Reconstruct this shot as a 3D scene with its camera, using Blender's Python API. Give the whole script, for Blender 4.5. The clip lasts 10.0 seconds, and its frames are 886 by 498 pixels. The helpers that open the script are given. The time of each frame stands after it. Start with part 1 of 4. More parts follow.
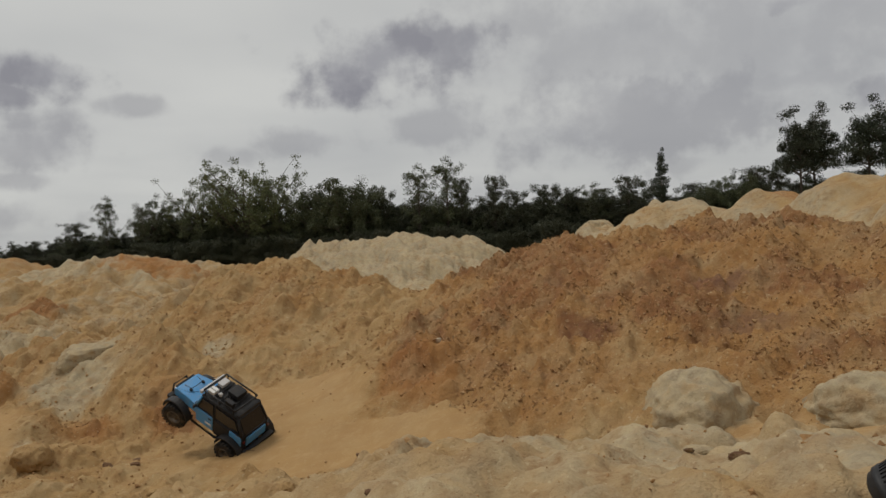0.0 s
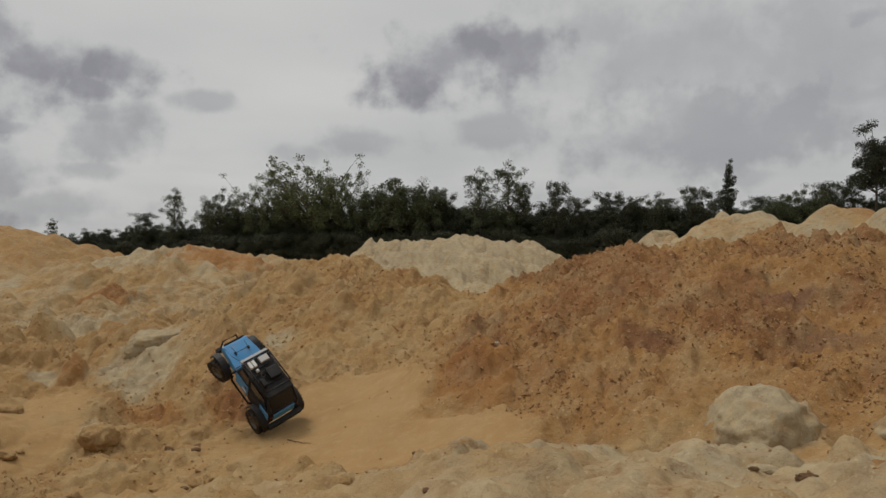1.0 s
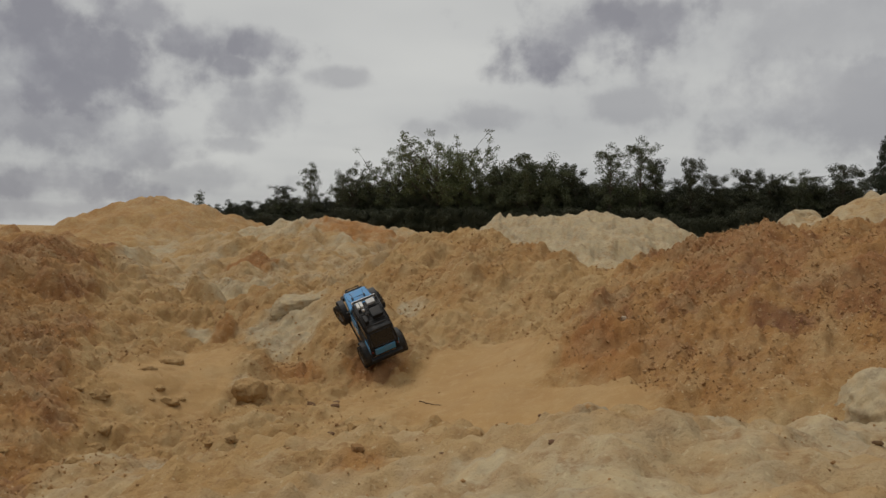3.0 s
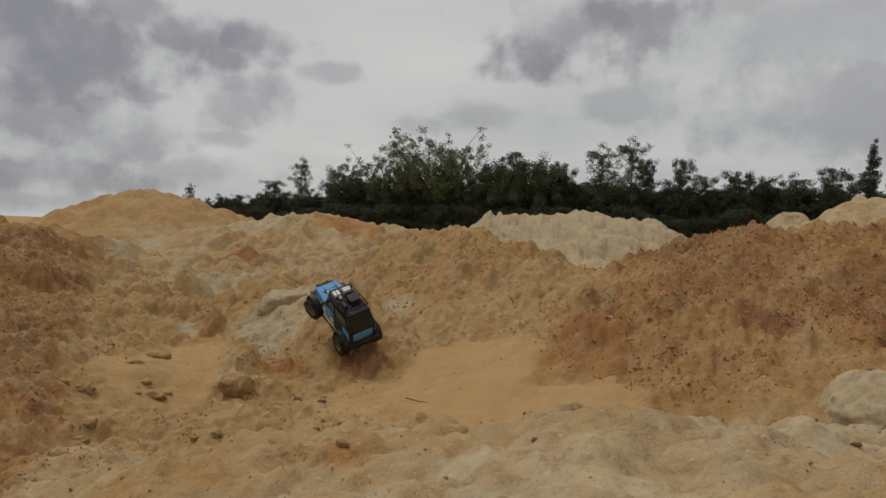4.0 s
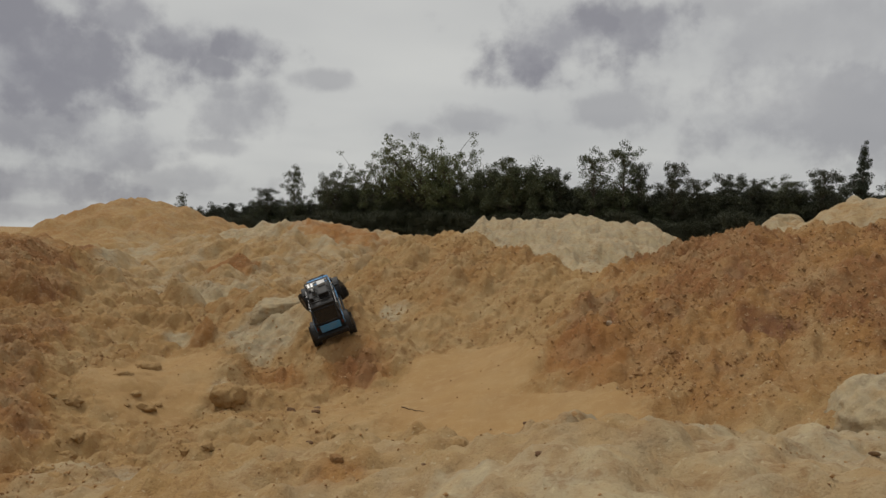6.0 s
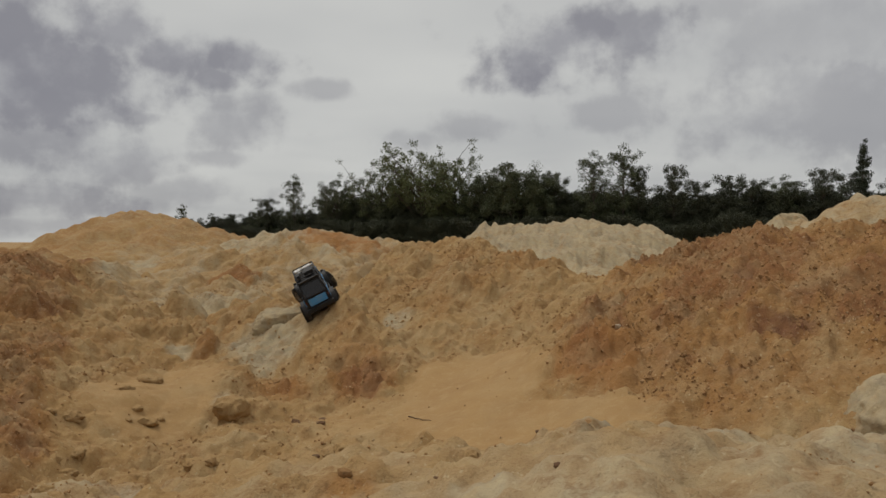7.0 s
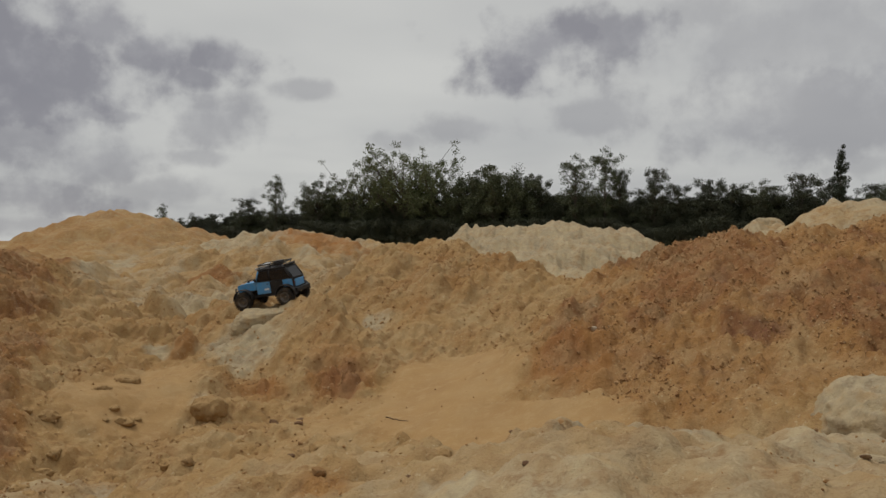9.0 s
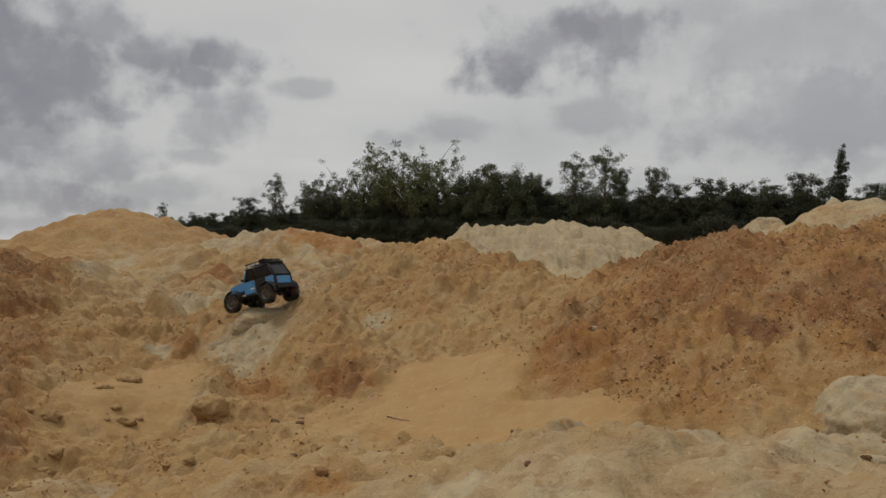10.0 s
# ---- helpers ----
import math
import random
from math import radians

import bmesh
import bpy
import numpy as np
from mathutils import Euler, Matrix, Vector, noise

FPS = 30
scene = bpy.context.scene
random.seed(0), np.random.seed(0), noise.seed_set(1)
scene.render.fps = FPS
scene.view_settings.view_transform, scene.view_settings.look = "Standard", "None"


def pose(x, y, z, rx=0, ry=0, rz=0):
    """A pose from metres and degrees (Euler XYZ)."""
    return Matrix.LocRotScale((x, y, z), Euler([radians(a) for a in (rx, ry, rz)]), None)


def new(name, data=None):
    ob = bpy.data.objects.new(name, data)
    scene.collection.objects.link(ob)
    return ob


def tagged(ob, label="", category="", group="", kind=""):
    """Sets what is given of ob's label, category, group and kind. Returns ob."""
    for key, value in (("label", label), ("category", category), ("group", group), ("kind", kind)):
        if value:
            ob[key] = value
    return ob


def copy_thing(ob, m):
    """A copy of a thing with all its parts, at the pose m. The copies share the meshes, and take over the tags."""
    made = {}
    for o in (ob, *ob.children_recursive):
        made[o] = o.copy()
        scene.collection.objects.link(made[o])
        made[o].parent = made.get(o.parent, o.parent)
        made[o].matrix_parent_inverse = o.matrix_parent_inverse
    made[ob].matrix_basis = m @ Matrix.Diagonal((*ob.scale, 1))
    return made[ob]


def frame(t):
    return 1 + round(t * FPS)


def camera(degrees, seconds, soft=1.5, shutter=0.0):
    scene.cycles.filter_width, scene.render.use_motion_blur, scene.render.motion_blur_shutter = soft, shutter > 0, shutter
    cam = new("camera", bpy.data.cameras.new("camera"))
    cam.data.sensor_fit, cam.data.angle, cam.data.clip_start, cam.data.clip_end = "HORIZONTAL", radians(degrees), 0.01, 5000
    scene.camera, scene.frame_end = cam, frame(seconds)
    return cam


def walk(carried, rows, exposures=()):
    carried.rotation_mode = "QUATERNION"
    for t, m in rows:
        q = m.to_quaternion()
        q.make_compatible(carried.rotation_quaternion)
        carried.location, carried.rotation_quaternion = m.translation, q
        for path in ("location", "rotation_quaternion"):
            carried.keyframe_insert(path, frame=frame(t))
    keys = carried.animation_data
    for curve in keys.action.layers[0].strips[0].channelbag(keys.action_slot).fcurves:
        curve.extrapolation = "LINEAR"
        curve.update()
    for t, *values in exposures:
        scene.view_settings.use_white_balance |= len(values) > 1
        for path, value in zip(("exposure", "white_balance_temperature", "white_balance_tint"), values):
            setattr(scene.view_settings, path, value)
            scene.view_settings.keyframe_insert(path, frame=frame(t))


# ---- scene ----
cam = camera(57.5, 10.0, soft=1.5)


def eye(x, y, z, yaw, pitch, roll):
    return pose(x, y, z, 90 + pitch, 0, yaw) @ pose(0, 0, 0, 0, 0, roll)


PATH = [
    (0.0, eye(-0.023, 0.004, 1.004, 6.42, 0.41, -2.49)),
    (0.5, eye(-0.017, -0.006, 1.007, 6.49, 0.35, -1.51)),
    (1.0, eye(-0.039, -0.002, 1.002, 10.59, 0.71, -0.03)),
    (1.5, eye(-0.052, -0.026, 1.006, 15.04, 0.17, 1.13)),
    (2.0, eye(-0.071, -0.055, 0.998, 18.75, -0.07, -0.05)),
    (2.5, eye(-0.042, -0.118, 0.989, 19.65, -0.93, 0.76)),
    (4.0, eye(-0.007, -0.138, 0.991, 18.90, -1.29, 2.00)),
    (4.5, eye(-0.007, -0.122, 0.996, 18.76, -1.13, 2.12)),
    (5.0, eye(-0.034, -0.077, 0.988, 18.25, -0.46, 1.19)),
    (5.5, eye(-0.026, -0.086, 0.989, 18.42, -1.03, 1.78)),
    (7.0, eye(-0.076, -0.007, 0.980, 18.50, -0.37, 0.21)),
    (7.5, eye(-0.058, -0.033, 0.978, 18.39, -0.68, 0.79)),
    (8.0, eye(-0.054, -0.038, 0.977, 18.17, -0.67, 0.74)),
    (8.5, eye(-0.052, -0.038, 0.980, 17.92, -0.59, 0.83)),
    (9.0, eye(-0.049, -0.030, 0.982, 17.24, -0.25, 0.62)),
    (9.5, eye(-0.014, -0.073, 0.988, 16.96, -0.86, 2.56)),
    (10.0, eye(-0.052, -0.038, 0.986, 17.24, -0.32, 0.66)),
]
walk(cam, PATH)

# ---- sky and light: an overcast day ----
SUN_UP, SUN_TURN = 62.0, 80.0
scene.view_settings.exposure = -0.08


def world():
    w = bpy.data.worlds.new("overcast_sky")
    scene.world = w
    w.use_nodes = True
    nt = w.node_tree
    nt.nodes.clear()
    N, L = nt.nodes.new, nt.links.new

    def val(op, a, b=None, c=None):
        n = N("ShaderNodeMath")
        n.operation = op
        for k, v in enumerate((a, b, c)):
            if v is None:
                continue
            if isinstance(v, (int, float)):
                n.inputs[k].default_value = v
            else:
                L(v, n.inputs[k])
        return n.outputs[0]

    def smooth(x, lo, hi, a=0.0, b=1.0):
        n = N("ShaderNodeMapRange")
        n.interpolation_type = "SMOOTHSTEP"
        L(x, n.inputs[0])
        for k, v in enumerate((lo, hi, a, b)):
            n.inputs[k + 1].default_value = v
        return n.outputs[0]

    def mix(f, a, b, blend="MIX"):
        n = N("ShaderNodeMix")
        n.data_type, n.blend_type = "RGBA", blend
        for k, v in ((0, f), (6, a), (7, b)):
            if isinstance(v, (tuple, float, int)):
                n.inputs[k].default_value = v
            else:
                L(v, n.inputs[k])
        return n.outputs[2]

    geo = N("ShaderNodeTexCoord")
    sep = N("ShaderNodeSeparateXYZ")
    L(geo.outputs["Generated"], sep.inputs[0])
    x, y, z = sep.outputs
    # bearing (radians, left of +y is positive) and height of the view direction
    az = val("ARCTAN2", val("MULTIPLY", x, -1.0), y)
    el = val("ARCSINE", z)
    # cloud ceiling: a plane overhead, so that the clouds flatten towards the horizon
    zz = val("ADD", val("MAXIMUM", z, 0.0), 0.16)
    px_, py_ = val("DIVIDE", x, zz), val("DIVIDE", y, zz)
    comb = N("ShaderNodeCombineXYZ")
    L(px_, comb.inputs[0]); L(py_, comb.inputs[1])

    def cloud_noise(scale, detail, rough, offset=0.0, distort=0.0):
        n = N("ShaderNodeTexNoise")
        n.noise_dimensions = "4D"
        n.inputs["W"].default_value = offset
        n.inputs["Scale"].default_value, n.inputs["Detail"].default_value = scale, detail
        n.inputs["Roughness"].default_value, n.inputs["Distortion"].default_value = rough, distort
        L(comb.outputs[0], n.inputs["Vector"])
        return n.outputs[0]

    soft_n, fine_n, puff_n = cloud_noise(0.55, 4, 0.5, 1.0), cloud_noise(2.2, 6, 0.55, 4.0, 0.3), cloud_noise(5.0, 5, 0.6, 9.0)
    edge = N("ShaderNodeTexNoise")
    edge.inputs["Scale"].default_value, edge.inputs["Detail"].default_value, edge.inputs["Roughness"].default_value = 14.0, 6, 0.55
    L(geo.outputs["Generated"], edge.inputs["Vector"])
    wob = val("MULTIPLY", val("SUBTRACT", edge.outputs[0], 0.5), 3.0)
    wob2 = val("MULTIPLY", val("SUBTRACT", fine_n, 0.5), 0.7)
    frill = N("ShaderNodeTexNoise")
    frill.inputs["Scale"].default_value, frill.inputs["Detail"].default_value = 38.0, 4
    L(geo.outputs["Generated"], frill.inputs["Vector"])
    wob = val("ADD", val("ADD", wob, wob2), val("MULTIPLY", val("SUBTRACT", frill.outputs[0], 0.5), 0.8))
    veil = mix(smooth(soft_n, 0.32, 0.68), (0.48, 0.485, 0.485, 1), (0.65, 0.65, 0.625, 1))
    # darker low clouds: bearing, height, half width, half height (degrees), depth
    dark = None
    for a, e, wa, we, deep in CLOUDS:
        da = val("DIVIDE", val("SUBTRACT", az, radians(a)), radians(wa))
        de = val("DIVIDE", val("SUBTRACT", el, radians(e)), radians(we))
        r = val("SQRT", val("ADD", val("MULTIPLY", da, da), val("MULTIPLY", de, de)))
        m = val("MULTIPLY", smooth(val("ADD", r, wob), 0.35, 1.4, 1.0, 0.0), deep)
        dark = m if dark is None else val("MAXIMUM", dark, m)
    under = mix(smooth(edge.outputs[0], 0.40, 0.60), (0.185, 0.178, 0.215, 1), (0.275, 0.27, 0.30, 1))
    sky = mix(dark, veil, under)
    # the ceiling brightens overhead as overcast skies do, and a little towards the horizon on the right
    up = smooth(z, 0.4, 0.95, 1.0, 1.25)
    n = N("ShaderNodeVectorMath")
    n.operation = "SCALE"
    L(sky, n.inputs[0]); L(up, n.inputs["Scale"])
    nishita = N("ShaderNodeTexSky")
    nishita.sky_type, nishita.sun_disc = "NISHITA", False
    nishita.sun_elevation, nishita.sun_rotation = radians(SUN_UP), radians(SUN_TURN)
    blue = N("ShaderNodeVectorMath")
    blue.operation = "SCALE"
    L(nishita.outputs[0], blue.inputs[0]); blue.inputs["Scale"].default_value = 0.06
    total = mix(0.93, blue.outputs[0], n.outputs[0])
    bg = N("ShaderNodeBackground")
    L(total, bg.inputs[0])
    bg.inputs[1].default_value = 1.0
    out = N("ShaderNodeOutputWorld")
    L(bg.outputs[0], out.inputs[0])


CLOUDS = [
    (45.3, 10.7, 9.2, 4.4, 0.75), (45.9, 7.5, 6.8, 3.6, 0.6), (40.5, 13.7, 4.0, 2.2, 0.72), (37.2, 12.3, 3.8, 1.9, 0.72), (32.8, 12.4, 3.2, 1.4, 0.75),
    (34.4, 11.1, 1.8, 0.9, 0.7), (40.1, 8.2, 3.4, 0.6, 0.6), (40.4, 5.3, 3.8, 1.9, 0.55), (40.0, 4.6, 2.4, 0.7, 0.3), (33.3, 7.9, 3.4, 2.1, 0.48),
    (33.8, 5.8, 2.5, 0.7, 0.42), (27.2, 10.6, 2.0, 0.6, 0.34), (45.5, 2.6, 6.0, 1.5, 0.65), (45.1, 1.1, 7.6, 0.8, 0.45), (35.9, 3.4, 4.8, 1.2, 0.38),
    (12.5, 12.4, 3.2, 2.5, 0.8), (10.4, 13.9, 5.0, 2.1, 0.75), (5.7, 14.3, 4.2, 1.6, 0.66), (12.7, 10.9, 1.8, 0.9, 0.45), (15.0, 8.3, 3.4, 1.0, 0.36),
    (21.2, 7.3, 2.0, 0.6, 0.3), (6.9, 9.0, 3.0, 1.0, 0.34), (-6.5, 9.1, 9.6, 3.6, 0.45), (-7.4, 13.6, 10.4, 4.4, 0.3), (-1.4, 8.4, 4.8, 0.8, 0.25),
    (-17.2, 15.0, 2.0, 0.8, 0.5), (-22.2, 8.8, 1.6, 1.2, 0.55), (-17.3, 10.2, 5.2, 0.9, 0.3), (-10.4, 5.4, 2.0, 0.6, 0.3), (-15.8, 13.4, 8.8, 6.0, 0.28),
    (-4.5, 7.8, 6.0, 1.2, 0.2), (95, 14, 20, 7, 0.7), (130, 22, 18, 9, 0.6), (-75, 16, 16, 5, 0.6), (-115, 20, 20, 8, 0.7), (175, 15, 22, 6, 0.6),
]
world()
sun = new("sun", bpy.data.lights.new("sun", "SUN"))
sun.data.energy, sun.data.angle, sun.data.color = 1.4, radians(22), (1.0, 0.95, 0.88)
sun.matrix_basis = pose(0, 0, 30, 90 - SUN_UP, 0, SUN_TURN + 180)


# ---- materials ----
class Mat:
    """A node material with short hands for its nodes."""

    def __init__(self, name, rough=0.8, metal=0.0, spec=0.3):
        self.m = bpy.data.materials.new(name)
        self.m.use_nodes = True
        self.nt = self.m.node_tree
        self.b = self.nt.nodes["Principled BSDF"]
        self.b.inputs["Roughness"].default_value = rough
        self.b.inputs["Metallic"].default_value = metal
        self.b.inputs["Specular IOR Level"].default_value = spec
        self.place = self.node("ShaderNodeTexCoord").outputs["Object"]

    def node(self, kind):
        return self.nt.nodes.new(kind)

    def link(self, a, b):
        self.nt.links.new(a, b)

    def noise(self, scale, detail=4, rough=0.55, where=None):
        n = self.node("ShaderNodeTexNoise")
        n.inputs["Scale"].default_value, n.inputs["Detail"].default_value, n.inputs["Roughness"].default_value = scale, detail, rough
        self.link(where or self.place, n.inputs["Vector"])
        return n.outputs[0]

    def ramp(self, x, lo, hi, a=0.0, b=1.0):
        n = self.node("ShaderNodeMapRange")
        self.link(x, n.inputs[0])
        for k, v in enumerate((lo, hi, a, b)):
            n.inputs[k + 1].default_value = v
        return n.outputs[0]

    def mul(self, a, b, op="MULTIPLY"):
        n = self.node("ShaderNodeMath")
        n.operation = op
        for k, v in enumerate((a, b)):
            if isinstance(v, (int, float)):
                n.inputs[k].default_value = v
            else:
                self.link(v, n.inputs[k])
        return n.outputs[0]

    def mix(self, f, a, b, blend="MIX"):
        n = self.node("ShaderNodeMix")
        n.data_type, n.blend_type = "RGBA", blend
        for k, v in ((0, f), (6, a), (7, b)):
            if isinstance(v, tuple):
                n.inputs[k].default_value = (*v, 1)
            elif isinstance(v, (int, float)):
                n.inputs[k].default_value = v
            else:
                self.link(v, n.inputs[k])
        return n.outputs[2]

    def color(self, c):
        if isinstance(c, tuple):
            self.b.inputs["Base Color"].default_value = (*c, 1)
        else:
            self.link(c, self.b.inputs["Base Color"])

    def bump(self, h, strength=0.3, distance=0.01):
        n = self.node("ShaderNodeBump")
        n.inputs["Strength"].default_value, n.inputs["Distance"].default_value = strength, distance
        self.link(h, n.inputs["Height"])
        self.link(n.outputs[0], self.b.inputs["Normal"])


SAND, RUST, PALE, GREY = (0.385, 0.245, 0.105), (0.255, 0.125, 0.045), (0.43, 0.345, 0.21), (0.30, 0.252, 0.17)


def ground_material():
    """Sand, rust-coloured subsoil and pale kaolin, blended by the zones of the pit."""
    m = Mat("pit_sand", 0.95, 0, 0.15)
    at = m.node("ShaderNodeAttribute")
    at.attribute_name = "zones"
    sep = m.node("ShaderNodeSeparateColor")
    m.link(at.outputs["Color"], sep.inputs[0])
    rust, pale, loose = sep.outputs
    big, mid, fine, grain = m.noise(1.3, 5), m.noise(6.0, 6, 0.6), m.noise(28, 5, 0.65), m.noise(160, 3, 0.6)
    base = m.mix(m.ramp(mid, 0.3, 0.7), SAND, (0.334, 0.200, 0.079))
    base = m.mix(m.mul(m.ramp(big, 0.45, 0.7), 0.35), base, (0.431, 0.301, 0.154))
    f = m.ramp(m.mul(rust, m.ramp(mid, 0.25, 0.6, -0.22, 0.22), "ADD"), 0.2, 0.8)
    c = m.mix(f, base, m.mix(m.ramp(fine, 0.35, 0.65), RUST, (0.378, 0.209, 0.077)))
    c = m.mix(m.ramp(rust, 0.86, 1.0, 0, 0.8), c, m.mix(m.ramp(fine, 0.35, 0.65), (0.176, 0.080, 0.038), (0.273, 0.126, 0.052)))
    f = m.ramp(m.mul(pale, m.ramp(mid, 0.25, 0.7, -0.25, 0.25), "ADD"), 0.2, 0.8)
    c = m.mix(f, c, m.mix(m.ramp(m.mul(m.mul(fine, 0.45), m.mul(m.noise(3.2, 6, 0.65), 0.55), "ADD"), 0.38, 0.6), PALE, GREY))
    c = m.mix(m.mul(loose, 0.8), c, m.mix(m.ramp(mid, 0.3, 0.7), (0.360, 0.222, 0.093), (0.317, 0.193, 0.084)))
    # a dusting of paler sand in drifts
    dust = m.mul(m.ramp(m.noise(4.3, 6, 0.62), 0.46, 0.68), m.ramp(loose, 0, 1, 0.5, 0.15))
    c = m.mix(dust, c, (0.42, 0.325, 0.18))
    brown = m.mul(m.ramp(m.noise(9.0, 5, 0.6), 0.50, 0.66), m.ramp(loose, 0, 1, 0.5, 0.05))
    c = m.mix(brown, c, (0.27, 0.155, 0.065))
    # darker brown spots in patches, then paler and darker flecks, all by noise
    patchy = m.mul(m.ramp(m.noise(2.7, 4), 0.38, 0.62), m.ramp(pale, 0.2, 0.8, 1.0, 0.7))
    dark_spots = m.mul(m.mul(m.ramp(fine, 0.50, 0.66), m.ramp(loose, 0.0, 1.0, 0.8, 0.05)), patchy)
    c = m.mix(dark_spots, c, (0.225, 0.114, 0.043))
    lighter = m.mul(m.ramp(m.noise(17, 5, 0.6), 0.52, 0.68), 0.4)
    c = m.mix(lighter, c, (0.439, 0.301, 0.150))
    c = m.mix(m.mul(m.ramp(grain, 0.58, 0.72), m.ramp(loose, 0, 1, 0.5, 0.15)), c, (0.237, 0.134, 0.067))
    c = m.mix(m.mul(m.ramp(grain, 0.40, 0.28), 0.3), c, (0.528, 0.384, 0.233))
    speck = m.mul(m.ramp(m.noise(75, 2, 0.5), 0.635, 0.69), m.mul(m.ramp(loose, 0, 1, 0.5, 0.1), m.ramp(m.noise(5.5, 4), 0.40, 0.60)))
    c = m.mix(m.mul(speck, 0.7), c, (0.15, 0.08, 0.036))
    chip = m.mul(m.ramp(m.noise(62, 2, 0.5), 0.34, 0.29), m.ramp(loose, 0, 1, 0.45, 0.1))
    c = m.mix(chip, c, (0.52, 0.42, 0.26))
    # iron stains: dark purplish ones and bright orange ones
    tint = m.node("ShaderNodeAttribute")
    tint.attribute_name = "iron"
    two = m.node("ShaderNodeSeparateColor")
    m.link(tint.outputs["Color"], two.inputs[0])
    c = m.mix(m.mul(two.outputs[0], m.ramp(fine, 0.3, 0.6, 0.95, 0.55)), c, (0.135, 0.06, 0.045))
    c = m.mix(m.mul(two.outputs[1], m.ramp(mid, 0.3, 0.65, 0.95, 0.45)), c, m.mix(m.ramp(fine, 0.35, 0.65), (0.35, 0.16, 0.05), (0.27, 0.108, 0.036)))
    m.color(c)
    h = m.mul(m.mul(fine, 0.7), m.mul(grain, 0.3), "ADD")
    m.bump(m.mul(h, m.mul(m.ramp(loose, 0, 1, 1.0, 0.12), m.ramp(pale, 0.2, 0.8, 1.0, 0.5))), 0.9, 0.02)
    return m.m


PIT = ground_material()


# ---- ground ----
def lattice(ix, iy, seed):
    h = (ix * 374761393 + iy * 668265263 + seed * 982451653) & 0xFFFFFFFF
    h = ((h ^ (h >> 13)) * 1274126177) & 0xFFFFFFFF
    return ((h ^ (h >> 16)) & 0xFFFF) / 65535.0


def ripple(x, y, size, seed):
    """Smooth gradient noise of -1 to 1 with bumps of about that size."""
    u, v = x / size, y / size
    iu, iv = np.floor(u).astype(np.int64), np.floor(v).astype(np.int64)
    fu, fv = u - iu, v - iv
    su, sv = fu * fu * fu * (fu * (fu * 6 - 15) + 10), fv * fv * fv * (fv * (fv * 6 - 15) + 10)
    out = 0
    for a in (0, 1):
        for b in (0, 1):
            ang = lattice(iu + a, iv + b, seed) * 2 * np.pi
            g = np.cos(ang) * (fu - a) + np.sin(ang) * (fv - b)
            out = out + g * (su if a else 1 - su) * (sv if b else 1 - sv)
    return out * 1.5


def clods(x, y, size, seed, share):
    """Rounded lumps of that size, on a share of the cells."""
    u, v = x / size, y / size
    iu, iv = np.floor(u).astype(np.int64), np.floor(v).astype(np.int64)
    best = np.zeros_like(x)
    for a in (-1, 0, 1):
        for b in (-1, 0, 1):
            ci, cj = iu + a, iv + b
            cx, cy = ci + lattice(ci, cj, seed), cj + lattice(ci, cj, seed + 1)
            r = 0.25 + 0.45 * lattice(ci, cj, seed + 2)
            on = lattice(ci, cj, seed + 3) < share
            d2 = ((u - cx) ** 2 + (v - cy) ** 2) / r ** 2
            best = np.maximum(best, np.where(on, np.sqrt(np.clip(1 - d2, 0, 1)) * r, 0))
    return best * size


def ridge(x, y, spine, slope, soft):
    """A heap with a crest line and sides at the sand's angle of rest."""
    top = np.full_like(x, -99.0)
    for (ax, ay, az), (bx, by, bz) in zip(spine, spine[1:]):
        dx, dy = bx - ax, by - ay
        k = np.clip(((x - ax) * dx + (y - ay) * dy) / (dx * dx + dy * dy), 0, 1)
        d = np.hypot(x - ax - k * dx, y - ay - k * dy)
        top = np.maximum(top, az + k * (bz - az) - slope * (np.sqrt(d * d + soft * soft) - soft))
    return top


def blend(a, b, k):
    """Smooth maximum."""
    h = np.clip(0.5 + 0.5 * (a - b) / k, 0, 1)
    return b + (a - b) * h + k * h * (1 - h)


def step(v, lo, hi):
    k = np.clip((v - lo) / (hi - lo), 0, 1)
    return k * k * (3 - 2 * k)


MIDDLE = [(-2.23, 4.4, 0.83), (-1.79, 4.2, 0.90), (-1.47, 4.2, 1.02), (-1.02, 3.9, 0.95), (-0.68, 3.8, 0.87), (-0.41, 3.7, 0.75), (-0.16, 3.65, 0.71), (0.0, 3.6, 0.76)]
SPUR = [(-2.0, 4.3, 0.85), (-2.6, 4.4, 0.62), (-3.3, 4.6, 0.5)]
HUMP = [(-1.30, 2.80, 0.40), (-1.50, 2.82, 0.49), (-1.8, 2.88, 0.55), (-2.05, 2.99, 0.56), (-2.35, 3.02, 0.56), (-2.62, 3.12, 0.50), (-2.85, 3.2, 0.40)]
RIGHT = [(0.0, 3.5, 0.77), (0.42, 3.5, 0.93), (0.85, 3.5, 1.06), (1.2, 3.45, 1.11), (1.55, 3.4, 1.13), (1.8, 3.2, 1.12), (1.95, 2.9, 1.02), (2.0, 2.6, 0.94), (2.6, 2.0, 0.9)]
BACK = [(0.55, 7.0, 0.85), (0.85, 7.0, 0.99), (1.13, 7.0, 1.13), (1.45, 7.2, 1.19), (1.87, 7.4, 1.24), (2.37, 7.4, 1.27), (2.69, 7.0, 1.57), (2.8, 6.8, 1.59), (3.13, 6.6, 1.58), (3.52, 6.5, 1.58), (3.78, 6.4, 1.65), (4.0, 6.1, 1.5)]
BACK_RIGHT = [(3.60, 5.2, 1.68), (3.74, 5.12, 1.69)]
